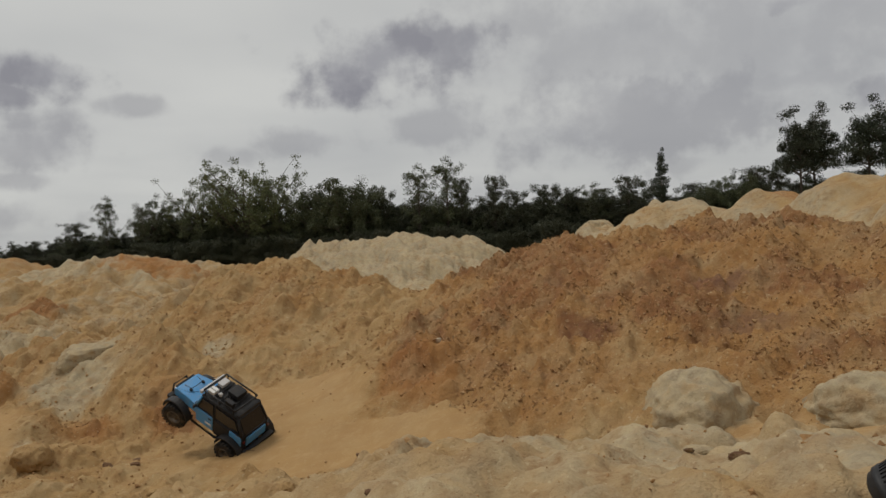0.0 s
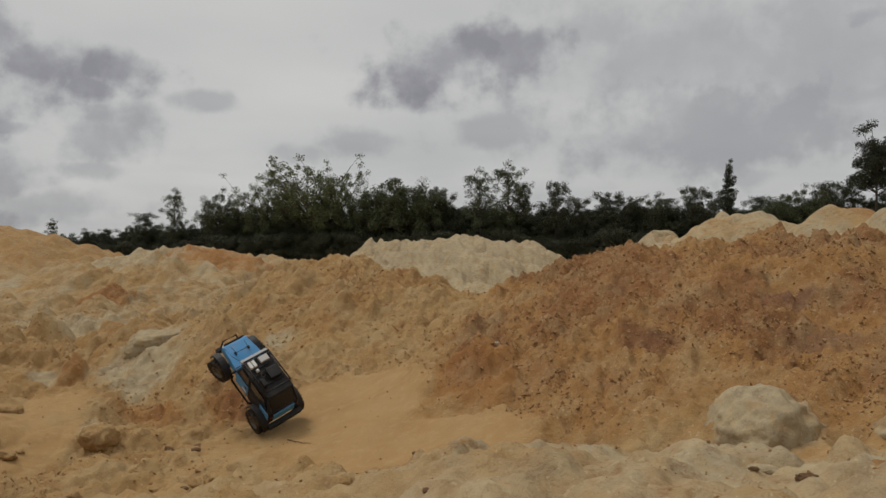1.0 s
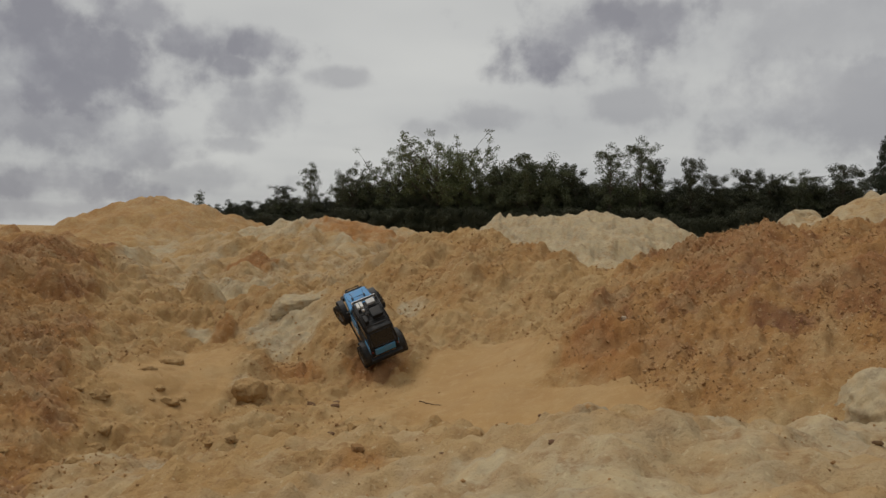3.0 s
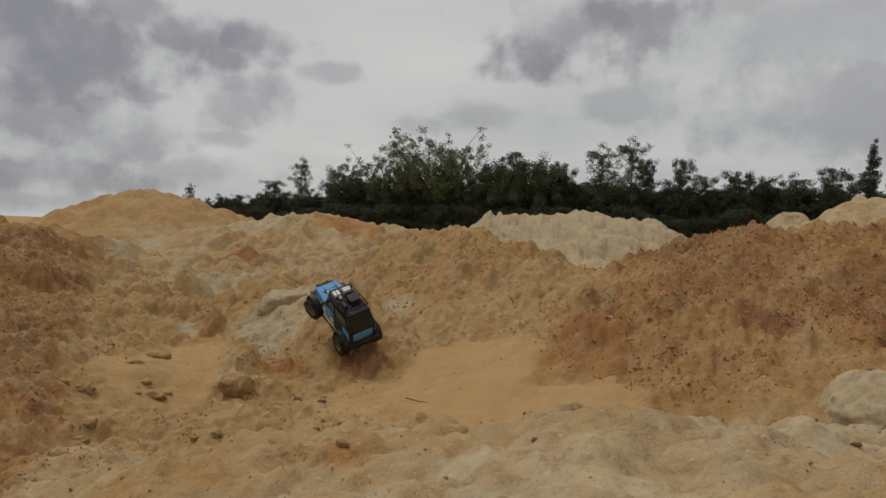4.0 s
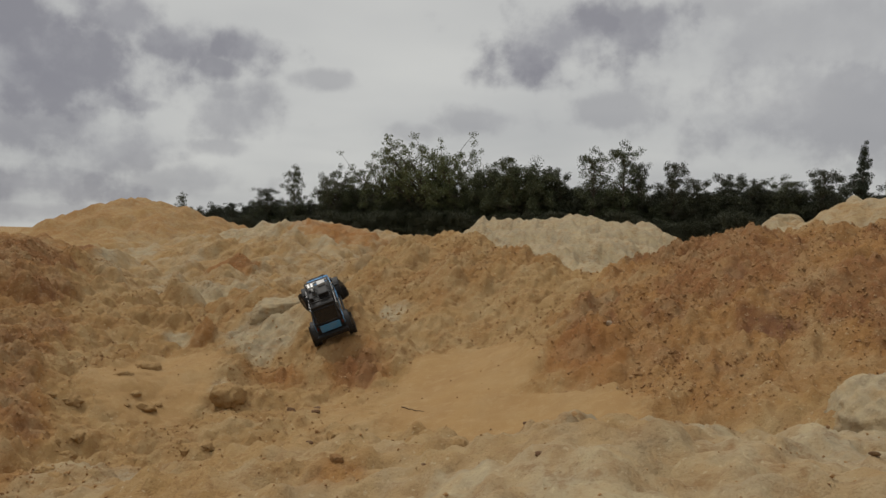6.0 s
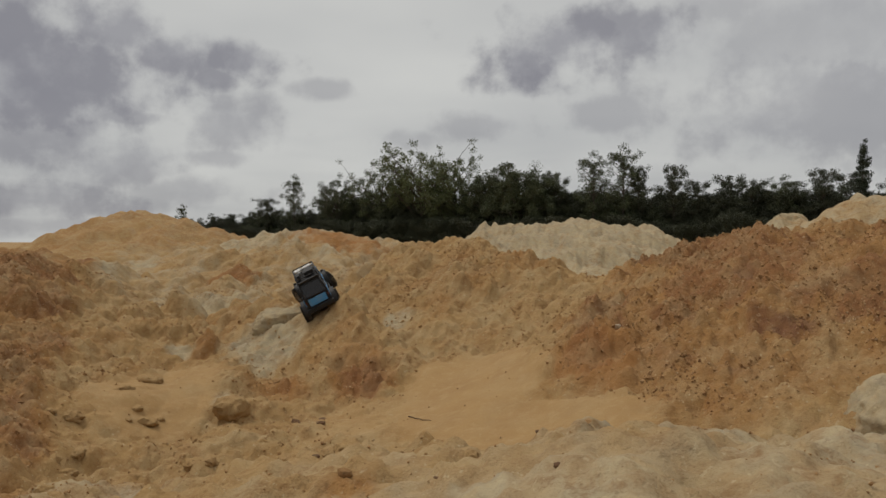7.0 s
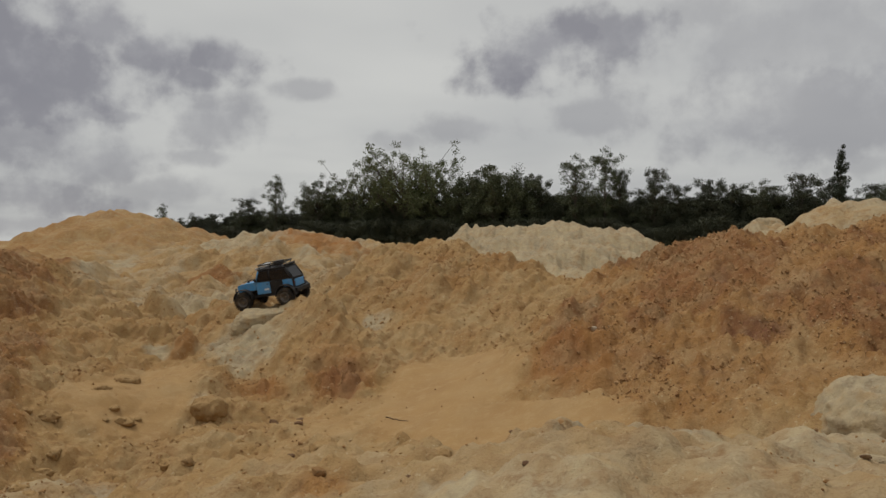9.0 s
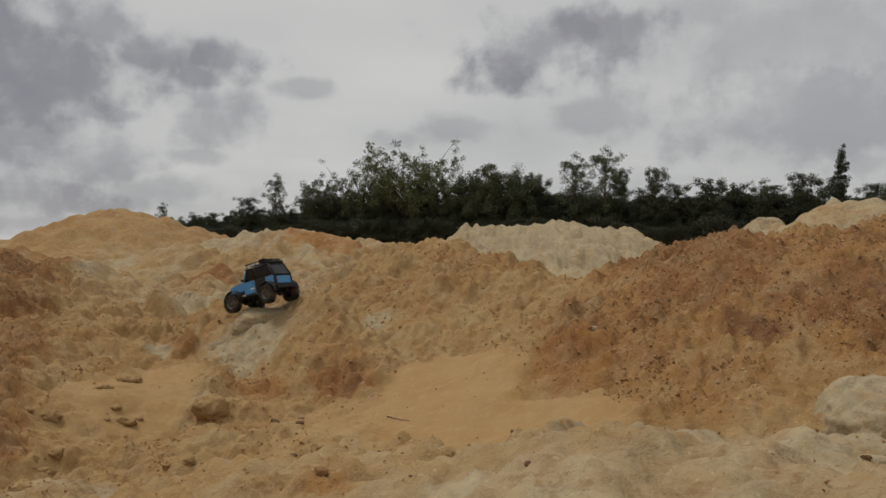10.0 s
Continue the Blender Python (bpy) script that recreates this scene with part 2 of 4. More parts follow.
FAR_RIGHT = [(3.68, 4.3, 1.54), (4.2, 3.8, 1.72), (5.5, 2.5, 1.8)]
WHITE = [(-2.33, 8.0, 0.96), (-1.57, 8.0, 1.34), (-0.52, 8.5, 1.38), (0.49, 9.0, 1.31), (1.27, 9.5, 0.99)]
ORANGE = [(-6.9, 7.2, 0.95), (-6.29, 7.0, 1.02), (-5.6, 7.0, 1.13), (-4.73, 7.0, 1.27), (-4.11, 7.0, 1.08), (-3.26, 6.5, 0.70)]
CONE = [(-13.2, 9.0, 0.72), (-12.3, 9.0, 1.05), (-11.6, 9.0, 1.5), (-10.9, 9.0, 1.85), (-9.81, 9.0, 1.67), (-8.83, 9.0, 1.31), (-7.6, 8.5, 1.0)]
FILL = [(-2.55, 2.95, 0.36), (-3.1, 2.9, 0.38), (-3.7, 3.2, 0.46)]
SHELF = [(-2.75, 3.45, 0.44), (-3.5, 4.1, 0.52), (-4.4, 4.6, 0.56), (-5.4, 4.9, 0.6)]
LEFT = [(-6.6, 3.6, 0.9), (-5.4, 3.5, 0.91), (-4.9, 2.9, 0.88), (-4.2, 2.0, 0.80), (-3.8, 1.4, 0.68), (-3.4, 0.6, 0.6)]


MOUNDS = [(0.74, 1.62, 0.26, 0.12, 0.05), (1.15, 1.6, 0.3, 0.12, 0.04), (0.64, 1.42, 0.05, 0.035, 0.03), (0.98, 1.74, 0.13, 0.07, 0.045), (1.24, 1.80, 0.17, 0.08, 0.06),
          (-0.67, 1.02, 0.10, 0.06, 0.035), (-1.05, 1.12, 0.22, 0.10, 0.05), (-0.43, 1.10, 0.05, 0.03, 0.03), (0.30, 1.12, 0.09, 0.05, 0.03), (-3.0, 2.72, 0.12, 0.08, 0.10), (-2.62, 2.6, 0.08, 0.10, 0.08),
          (-1.92, 2.07, 0.09, 0.07, 0.07), (-4.06, 4.46, 0.30, 0.2, 0.09), (-1.4, 1.5, 0.10, 0.06, 0.04), (-1.75, 1.6, 0.12, 0.06, 0.04), (-3.4, 3.2, 0.2, 0.12, 0.12), (-3.1, 3.6, 0.25, 0.14, 0.10)]

# the plan's unit across the pit is a metre, along it DEEP metres
DEEP, ALONG = 1.628, (-math.sin(radians(18)), math.cos(radians(18)))


def laid(x, y):
    """Metres on the ground for a place on the plan."""
    k = (DEEP - 1) * ((x + 0.04) * ALONG[0] + (y + 0.06) * ALONG[1])
    return x + k * ALONG[0], y + k * ALONG[1]


def ground_shape(x, y):
    floor = 0.25 + 0.10 * np.clip(x, -4.5, 2.5) + 0.17 * (np.clip(y, 1.2, 3.6) - 2.3)
    far = step(np.hypot(x, y), 9, 22)
    floor = floor * (1 - far) + 0.45 * far
    floor = floor + 0.05 * ripple(x, y, 0.9, 3) * step(np.hypot(x + 0.7, y - 2.4), 0.5, 1.6)
    bank = 0.60 + 0.25 * np.clip(x, -2.6, 0) + 0.03 * np.clip(x, 0, 4) - 0.28 * np.clip(y - 1.0, 0, 9) - 0.45 * np.clip(y - 1.5, 0, 9)
    bank = bank + 0.035 * ripple(x, y, 0.55, 5) + 0.018 * ripple(x, y, 0.25, 6)
    big = 0.10 * ripple(x, y, 1.1, 7) + 0.06 * ripple(x, y, 0.45, 8)
    z = blend(floor, bank, 0.12)
    for spine, slope, soft, k, rough in ((MIDDLE, 0.58, 0.12, 0.10, 0.7), (SPUR, 0.55, 0.15, 0.10, 0.6), (HUMP, 1.02, 0.12, 0.07, 0.3), (RIGHT, 0.47, 0.15, 0.08, 0.6), (BACK, 0.5, 0.2, 0.05, 0.8),
                                         (BACK_RIGHT, 0.8, 0.12, 0.03, 0.3), (FAR_RIGHT, 0.95, 0.12, 0.03, 0.3), (WHITE, 0.5, 0.35, 0.05, 0.4),
                                         (ORANGE, 0.30, 0.3, 0.08, 0.7), (CONE, 0.5, 0.3, 0.05, 0.6), (LEFT, 0.46, 0.2, 0.08, 0.7), (SHELF, 0.42, 0.3, 0.12, 0.8), (FILL, 0.36, 0.3, 0.14, 0.5)):
        z = blend(z, ridge(x, y, spine, slope, soft) + rough * big * 0.6, k)
    # the lump where the heap runs out into the sandy floor
    z = blend(z, 0.58 - 1.1 * (np.sqrt(((x + 0.10) / 1.4) ** 2 + (y - 2.60) ** 2 + 0.02) - 0.14) + 0.04 * ripple(x, y, 0.2, 12), 0.04)
    # rounded kaolin boulders and mounds in the near bank, and lumps at the foot of the ledge
    for cx, cy, rx, ry, up in MOUNDS:
        d = np.hypot((x - cx) / rx, (y - cy) / ry) + 0.16 * ripple(x, y, 0.09, 13) + 0.10 * ripple(x, y, 0.04, 14)
        z = z + up * np.sqrt(np.clip(1 - d * d, 0, 1))
    # broken blocks and hollows along the slopes
    blocks = 0.05 * ripple(x, y, 0.42, 15) + 0.035 * np.abs(ripple(x, y, 0.33, 16))
    return z + blocks * step(np.hypot((x + 0.75) / 1.0, (y - 2.35) / 0.5), 0.9, 1.5) * step(9 - np.hypot(x, y), 0, 3) * (0.25 + 0.75 * step(y, 1.3, 2.0))


def zones(x, y, z):
    """How much rust, pale kaolin and loose sand lies at a place."""
    n1, n2, n3 = ripple(x, y, 0.8, 21), ripple(x, y, 0.3, 22), ripple(x, y, 0.12, 23)
    mottle = 0.35 * n1 + 0.35 * n2 + 0.22 * n3
    right = step(ridge(x, y, RIGHT, 0.47, 0.15), 0.22, 0.42) * step(y, 1.6, 2.1) * step(4.0 - y, 0, 0.4)
    right = right * step(x + 0.41 - 0.33 * (y - 2.58) + 0.2 * n2, -0.12, 0.16)
    rust = right * (0.74 + 0.25 * step(z, 0.5, 1.0) + mottle)
    west = step(-0.632 * (x + 1.94) - 0.774 * (y - 1.14) + 0.10 * n2 + 0.06 * n3, -0.03, 0.12) * step(-x, 1.5, 1.8)
    rust = np.maximum(rust, west * step(5.5 - y, 0, 1) * (0.95 + 0.5 * mottle))
    for cx, cy, rx, ry, much in ((-1.42, 2.50, 0.30, 0.22, 1.0), (-1.83, 2.36, 0.18, 0.10, 0.95), (-2.60, 2.56, 0.10, 0.16, 0.85), (-4.04, 4.5, 0.36, 0.32, 1.0), (-3.85, 6.6, 1.5, 0.85, 0.88), (0.95, 8.8, 0.6, 0.5, 0.8),
                                 (0.51, 2.73, 0.13, 0.11, 1.1), (0.66, 2.48, 0.22, 0.10, 1.1), (1.36, 2.61, 0.17, 0.12, 1.1), (1.25, 2.3, 0.16, 0.10, 1.05), (-0.15, 2.42, 0.34, 0.26, 0.97),
                                 (-0.63, 0.97, 0.14, 0.09, 0.8), (-2.0, 2.35, 0.2, 0.1, 0.6)):
        rust = np.maximum(rust, much * step(1 - np.hypot((x - cx) / rx, (y - cy) / ry) + 0.35 * n2 + 0.3 * n3, 0, 0.7))
    rust = np.maximum(rust, step(1 - np.hypot((x + 0.75) / 1.2, (y - 3.65) / 0.5), 0, 0.6) * (0.25 + mottle))
    rust = np.maximum(rust, 0.13 + 0.9 * mottle - 0.15 * step(1.8 - y, 0, 0.5))
    pale = 0.95 * step(y, 5.4, 6.0) * step(1 - np.abs(x + 0.5) / 2.6, 0, 0.15) * step(13 - y, 0, 1)
    pale = np.maximum(pale, step(y, 4.0, 4.6) * step(x, 0.3, 1.2) * (0.62 + 0.9 * mottle))
    rust = rust * (1 - 0.7 * step(y, 4.0, 4.8) * step(x, 0.3, 1.2))
    pale = np.maximum(pale, step(1.95 - y, 0, 0.4) * (0.62 + 0.9 * mottle) * step(x, -0.9, 0.2))
    pale = np.maximum(pale, step(1.6 - y, 0, 0.45) * (0.25 + 1.0 * mottle))
    for cx, cy, rx, ry, much in ((-2.22, 2.70, 0.42, 0.34, 0.9), (0.83, 1.86, 0.17, 0.12, 1.0), (0.50, 1.60, 0.11, 0.08, 1.0), (0.15, 1.28, 0.05, 0.04, 1.0), (1.0, 1.70, 0.2, 0.10, 0.9), (1.24, 1.76, 0.2, 0.10, 0.9), (-5.2, 6.3, 1.8, 1.3, 0.85), (-3.5, 3.5, 0.75, 0.5, 0.8), (-2.75, 2.5, 0.16, 0.14, 0.8), (-2.1, 2.15, 0.10, 0.08, 0.8), (-0.32, 0.88, 0.08, 0.06, 1.0), (-0.10, 0.83, 0.05, 0.04, 1.0), (0.66, 1.2, 0.11, 0.09, 1.0), (-1.49, 3.12, 0.16, 0.16, 0.8)):
        pale = np.maximum(pale, much * step(1 - np.hypot((x - cx) / rx, (y - cy) / ry) + 0.3 * n2 + 0.2 * n3, 0, 0.6))
    pale = np.maximum(pale, 0.9 * step(y + 0.35 * np.clip(-2.6 - x, 0, 3), 3.0, 4.0) * (1 - west) * step(-x, 1.6, 2.6) * (0.48 + 1.1 * mottle))
    cone = step(ridge(x, y, CONE, 0.5, 0.3), 0.75, 1.05)
    rust, pale = np.maximum(rust, cone * (0.42 + 0.8 * mottle)), pale * (1 - 0.8 * cone) + 0.12 * cone
    pale = pale * (1 - step(rust, 0.6, 0.9))
    edge = 0.22 * n2 + 0.10 * n3
    loose = step(1 - np.hypot((x + 0.75) / 0.46, (y - 2.42) / 0.42) + edge, 0, 0.3)
    loose = np.maximum(loose, 0.9 * step(1 - np.hypot((x + 0.42) / 0.6, (y - 2.06) / 0.20) + edge, 0, 0.35))
    loose = np.maximum(loose, 0.55 * step(1 - np.hypot((x + 1.15) / 0.42, (y - 2.18) / 0.24) + edge, 0, 0.4))
    loose = np.maximum(loose, 0.8 * step(1 - np.hypot((x + 2.4) / 0.36, (y - 2.02) / 0.45) + edge, 0, 0.4))
    loose = np.maximum(loose, 0.7 * step(1 - np.hypot((x - 1.25) / 0.65, (y - 1.72) / 0.16) + edge, 0, 0.4))
    rust, pale = rust * (1 - 0.92 * loose), pale * (1 - loose)
    return np.clip(rust, 0, 1), np.clip(pale, 0, 1), np.clip(loose, 0, 1)


def iron(x, y):
    """Where iron stains the earth purple-brown, and where bright orange."""
    n2, n3 = ripple(x, y, 0.3, 24), ripple(x, y, 0.1, 25)
    got = []
    for spots in (((1.25, 2.60, 0.18, 0.10, 0.85), (1.25, 2.3, 0.16, 0.10, 0.6), (0.6, 2.92, 0.10, 0.10, 0.5), (0.66, 2.48, 0.16, 0.08, 0.5), (-3.6, 1.75, 0.12, 0.08, 0.7), (-1.36, 2.46, 0.16, 0.12, 0.35)),
                  ((-4.1, 6.75, 1.15, 0.75, 0.7), (-4.1, 4.55, 0.34, 0.32, 0.6), (1.1, 9.3, 0.7, 0.5, 0.8), (3.7, 6.4, 0.55, 0.4, 0.7), (-0.12, 2.42, 0.32, 0.24, 0.6),
                   (-1.42, 2.52, 0.30, 0.22, 0.45), (-2.60, 2.56, 0.10, 0.15, 0.5), (-1.83, 2.36, 0.2, 0.12, 0.5), (0.7, 3.0, 1.1, 0.55, 0.2))):
        k = np.zeros_like(x)
        for cx, cy, rx, ry, much in spots:
            k = np.maximum(k, much * step(1 - np.hypot((x - cx) / rx, (y - cy) / ry) + 0.35 * n2 + 0.25 * n3, 0, 0.6))
        got.append(k)
    return got


def relief(px, py, rust, pale, loose):
    """Crumbs, clods and gullies on top of the large shape."""
    far, (x, y) = np.hypot(px, py), laid(px, py)
    near, close = step(24 - far, 0, 8), step(8 - far, 0, 3.5)
    tough = 1 - loose
    fine, finest = tough * close, tough * step(6.3 - far, 0, 2.2)
    lumpy = step(ripple(x, y, 0.9, 44), -0.45, 0.35) * (0.6 + 0.4 * step(py, 1.2, 1.9))
    h = tough * (0.09 * ripple(x, y, 0.9, 29) * step(far, 5, 8) + 0.045 * ripple(x, y, 0.30, 30) + (0.08 * ripple(x, y, 0.55, 28) - 0.06 * np.abs(ripple(x, y, 0.4, 27))) * step(far, 4.5, 7))
    h = h - tough * 0.042 * np.abs(ripple(x, y, 0.24, 34)) * (0.4 + 0.6 * lumpy)
    h = h + fine * (0.028 * (1 - 0.45 * pale) * ripple(x, y, 0.15, 31)) + finest * (0.022 * ripple(x, y, 0.075, 32) + 0.013 * ripple(x, y, 0.04, 33))
    h = h + fine * clods(x, y, 0.24, 40, 0.24) * 0.42 * lumpy * (1 - 0.5 * rust)
    h = h + fine * clods(x, y, 0.13, 41, 0.32) * 0.48 * lumpy * (1 - 0.6 * pale)
    h = h + finest * (0.35 + 0.65 * rust) * clods(x, y, 0.065, 51, 0.5) * 0.8 * (1 - 0.6 * pale)
    h = h + finest * (0.35 + 0.65 * rust) * clods(x, y, 0.034, 61, 0.55) * 1.0 * (1 - 0.6 * pale)
    crumbly = finest * (0.4 + 0.6 * rust) * (1 - 0.5 * pale)
    h = h + crumbly * (0.014 * np.abs(ripple(x, y, 0.055, 35)) + 0.013 * np.abs(ripple(x, y, 0.03, 36)) - 0.010 * np.abs(ripple(x, y, 0.10, 37)))
    h = h + 0.006 * ripple(x, y, 0.3, 71) + 0.003 * ripple(x + 2 * y, y, 0.12, 72)
    h = h - 0.015 * tough
    # coarse broken ground in the middle distance, and lumpy flanks of the far heaps
    mid = tough * step(far, 3.3, 4.4) * step(11 - far, 0, 3) * step(-px, 0.9, 1.8)
    h = h + mid * (-0.04 + 0.20 * clods(x, y, 0.60, 46, 0.5) + 0.30 * clods(x, y, 0.30, 47, 0.55) + 0.4 * clods(x, y, 0.15, 49, 0.5) - 0.10 * np.abs(ripple(x, y, 0.7, 48)) + 0.05 * np.abs(ripple(x, y, 0.22, 50)))
    h = h + step(far, 8, 10) * (1 - step(1 - np.abs(px + 0.5) / 3.4, 0, 0.2)) * (-0.05 + 0.13 * ripple(x, y, 1.3, 52) - 0.10 * np.abs(ripple(x, y, 0.8, 53)) + 0.3 * clods(x, y, 0.45, 54, 0.5) + 0.06 * ripple(x, y, 0.3, 55))
    gully = step(py, 6.0, 7.0) * step(1 - np.abs(px + 0.5) / 2.8, 0, 0.2)
    bend = 0.25 * ripple(x, y, 0.8, 84)
    h = h + gully * (-0.08 + 0.10 * np.abs(ripple(x + 0.9 * y + bend, (y - x) * 0.4, 0.36, 81)) + 0.07 * np.abs(ripple(x + 0.9 * y + bend, (y - x) * 0.5, 0.2, 83)) + 0.03 * ripple(x, y, 0.25, 82) + 0.03 * np.abs(ripple(x + 1.2 * y, y - x, 0.15, 85)))
    # rounded blocks along the back crest
    back = step(py, 4.2, 4.9) * step(px, 0.5, 1.0)
    h = h + back * (clods(x, y, 0.7, 86, 0.55) * 0.2 + clods(x, y, 0.35, 87, 0.5) * 0.28 - 0.12)
    return h * near


def height(x, y):
    x, y = np.asarray(x, float), np.asarray(y, float)
    z = ground_shape(x, y)
    return z + relief(x, y, *zones(x, y, z))


def spread(lo, hi, fine, before, after, reach=60):
    """Grid lines: even between lo and hi, then wider and wider to the horizon."""
    def out(start, way, grow):
        got, s, p = [], fine, start
        while s < reach:
            s *= grow
            p += way * s
            got.append(p)
        return got
    return np.array(out(lo, -1, before)[::-1] + list(np.arange(lo, hi + fine / 2, fine)) + out(hi, 1, after))


def make_ground():
    xs, ys = spread(-4.2, 2.3, 0.012, 1.022, 1.028), spread(0.6, 4.3, 0.012, 1.12, 1.018)
    PX, PY = np.meshgrid(xs, ys)
    Z0 = ground_shape(PX, PY)
    r, p, l = zones(PX, PY, Z0)
    X, Y = laid(PX, PY)
    Z = Z0 + relief(PX, PY, r, p, l)
    nx, ny = len(xs), len(ys)
    i = (np.arange(ny - 1)[:, None] * nx + np.arange(nx - 1)[None, :]).ravel()
    quads = np.stack([i, i + 1, i + nx + 1, i + nx], 1).astype(np.int32)
    me = bpy.data.meshes.new("ground")
    me.vertices.add(nx * ny)
    me.vertices.foreach_set("co", np.stack([X, Y, Z], -1).ravel())
    me.loops.add(quads.size)
    me.loops.foreach_set("vertex_index", quads.ravel())
    me.polygons.add(len(quads))
    me.polygons.foreach_set("loop_start", np.arange(0, quads.size, 4, dtype=np.int32))
    me.update(calc_edges=True)
    col = me.color_attributes.new("zones", "FLOAT_COLOR", "POINT")
    col.data.foreach_set("color", np.stack([r, p, l, np.ones_like(r)], -1).astype(np.float32).ravel())
    purple, orange = iron(PX, PY)
    col = me.color_attributes.new("iron", "FLOAT_COLOR", "POINT")
    col.data.foreach_set("color", np.stack([purple, orange, 0 * r, np.ones_like(r)], -1).astype(np.float32).ravel())
    me.polygons.foreach_set("use_smooth", np.ones(len(quads), bool))
    me.materials.append(PIT)
    return tagged(new("ground", me), "sandy pit floor and heaps of ochre, rust and pale kaolin spoil", "ground", kind="structure")


make_ground()


# ---- shared builders ----
def part(name, bm, material, parent, label=""):
    """Links a bmesh as one mesh object under a thing or a part."""
    me = bpy.data.meshes.new(name)
    bm.to_mesh(me)
    bm.free()
    me.materials.append(material)
    ob = new(name, me)
    ob.parent = parent
    if label:
        ob["label"] = label
    return ob


def thing(name, m, label, category, group=""):
    ob = new(name)
    ob.empty_display_size = 0.1
    ob.matrix_basis = m
    return tagged(ob, label, category, group)


def tube(bm, pts, radii, sides=7):
    """A tapered tube along points."""
    rings = []
    for k, (p, r) in enumerate(zip(pts, radii)):
        p, r = Vector(p), float(r)
        a = Vector(pts[max(k - 1, 0)])
        b = Vector(pts[min(k + 1, len(pts) - 1)])
        d = (b - a).normalized()
        u = d.orthogonal().normalized()
        v = d.cross(u)
        rings.append([bm.verts.new(p + r * (u * math.cos(q) + v * math.sin(q))) for q in (2 * math.pi * i / sides for i in range(sides))])
    for r0, r1 in zip(rings, rings[1:]):
        # rings may start at different turns: match the nearest
        s = min(range(sides), key=lambda o: (r0[0].co - r1[o].co).length)
        for i in range(sides):
            f = bm.faces.new((r0[i], r0[(i + 1) % sides], r1[(i + 1 + s) % sides], r1[(i + s) % sides]))
            f.smooth = True
    for ring in (rings[0], rings[-1]):
        bm.faces.new(ring)
    bmesh.ops.recalc_face_normals(bm, faces=bm.faces[:])
    return bm


# ---- trees along the edge of the pit ----
def leaf_material(name, dark, light):
    m = Mat(name, 0.6, 0, 0.25)
    g = m.node("ShaderNodeNewGeometry")
    o = m.node("ShaderNodeObjectInfo")
    c = m.mix(g.outputs["Random Per Island"], dark, light)
    c = m.mix(m.ramp(o.outputs["Random"], 0, 1, 0, 0.35), c, (0.05, 0.048, 0.026))
    m.color(c)
    return m.m


def bark_material():
    m = Mat("bark", 0.9, 0, 0.2)
    m.color(m.mix(m.noise(3.0, 5), (0.05, 0.04, 0.03), (0.12, 0.10, 0.08)))
    m.bump(m.noise(12.0, 4), 0.6, 0.05)
    return m.m


BARK = bark_material()
LEAF = leaf_material("broad_leaves", (0.034, 0.039, 0.022), (0.058, 0.065, 0.035))
LEAF_MID = leaf_material("olive_leaves", (0.050, 0.060, 0.028), (0.092, 0.106, 0.049))
LEAF_LIGHT = leaf_material("light_leaves", (0.085, 0.102, 0.042), (0.15, 0.172, 0.072))
NEEDLE = leaf_material("needles", (0.024, 0.031, 0.019), (0.042, 0.052, 0.028))


def leaves(rng, centres, per, leaf, flat=0.8):
    """Clumps of small leaf blades round the twig ends, in one mesh."""
    got = []
    for c, rad in centres:
        n = int(per * rng.uniform(0.6, 1.4))
        d = rng.normal(0, 1, (n, 3)); d /= np.linalg.norm(d, axis=1)[:, None]
        p = d * rng.uniform(0, 1, (n, 1)) ** 0.5 * [rad, rad, rad * flat] + c
        a = rng.normal(0, 1, (n, 3)); a /= np.linalg.norm(a, axis=1)[:, None]
        b = np.cross(a, rng.normal(0, 1, (n, 3))); b /= np.linalg.norm(b, axis=1)[:, None]
        w = leaf * rng.uniform(0.5, 1.25, (n, 1))
        got.append(np.stack([p - a * w, p + b * w * 0.55, p + a * w, p - b * w * 0.55], 1).reshape(-1, 3))
    v = np.concatenate(got)
    me = bpy.data.meshes.new("crown")
    me.vertices.add(len(v))
    me.vertices.foreach_set("co", v.ravel())
    me.loops.add(len(v))
    me.loops.foreach_set("vertex_index", np.arange(len(v), dtype=np.int32))
    me.polygons.add(len(v) // 4)
    me.polygons.foreach_set("loop_start", np.arange(0, len(v), 4, dtype=np.int32))
    me.update(calc_edges=True)
    return me


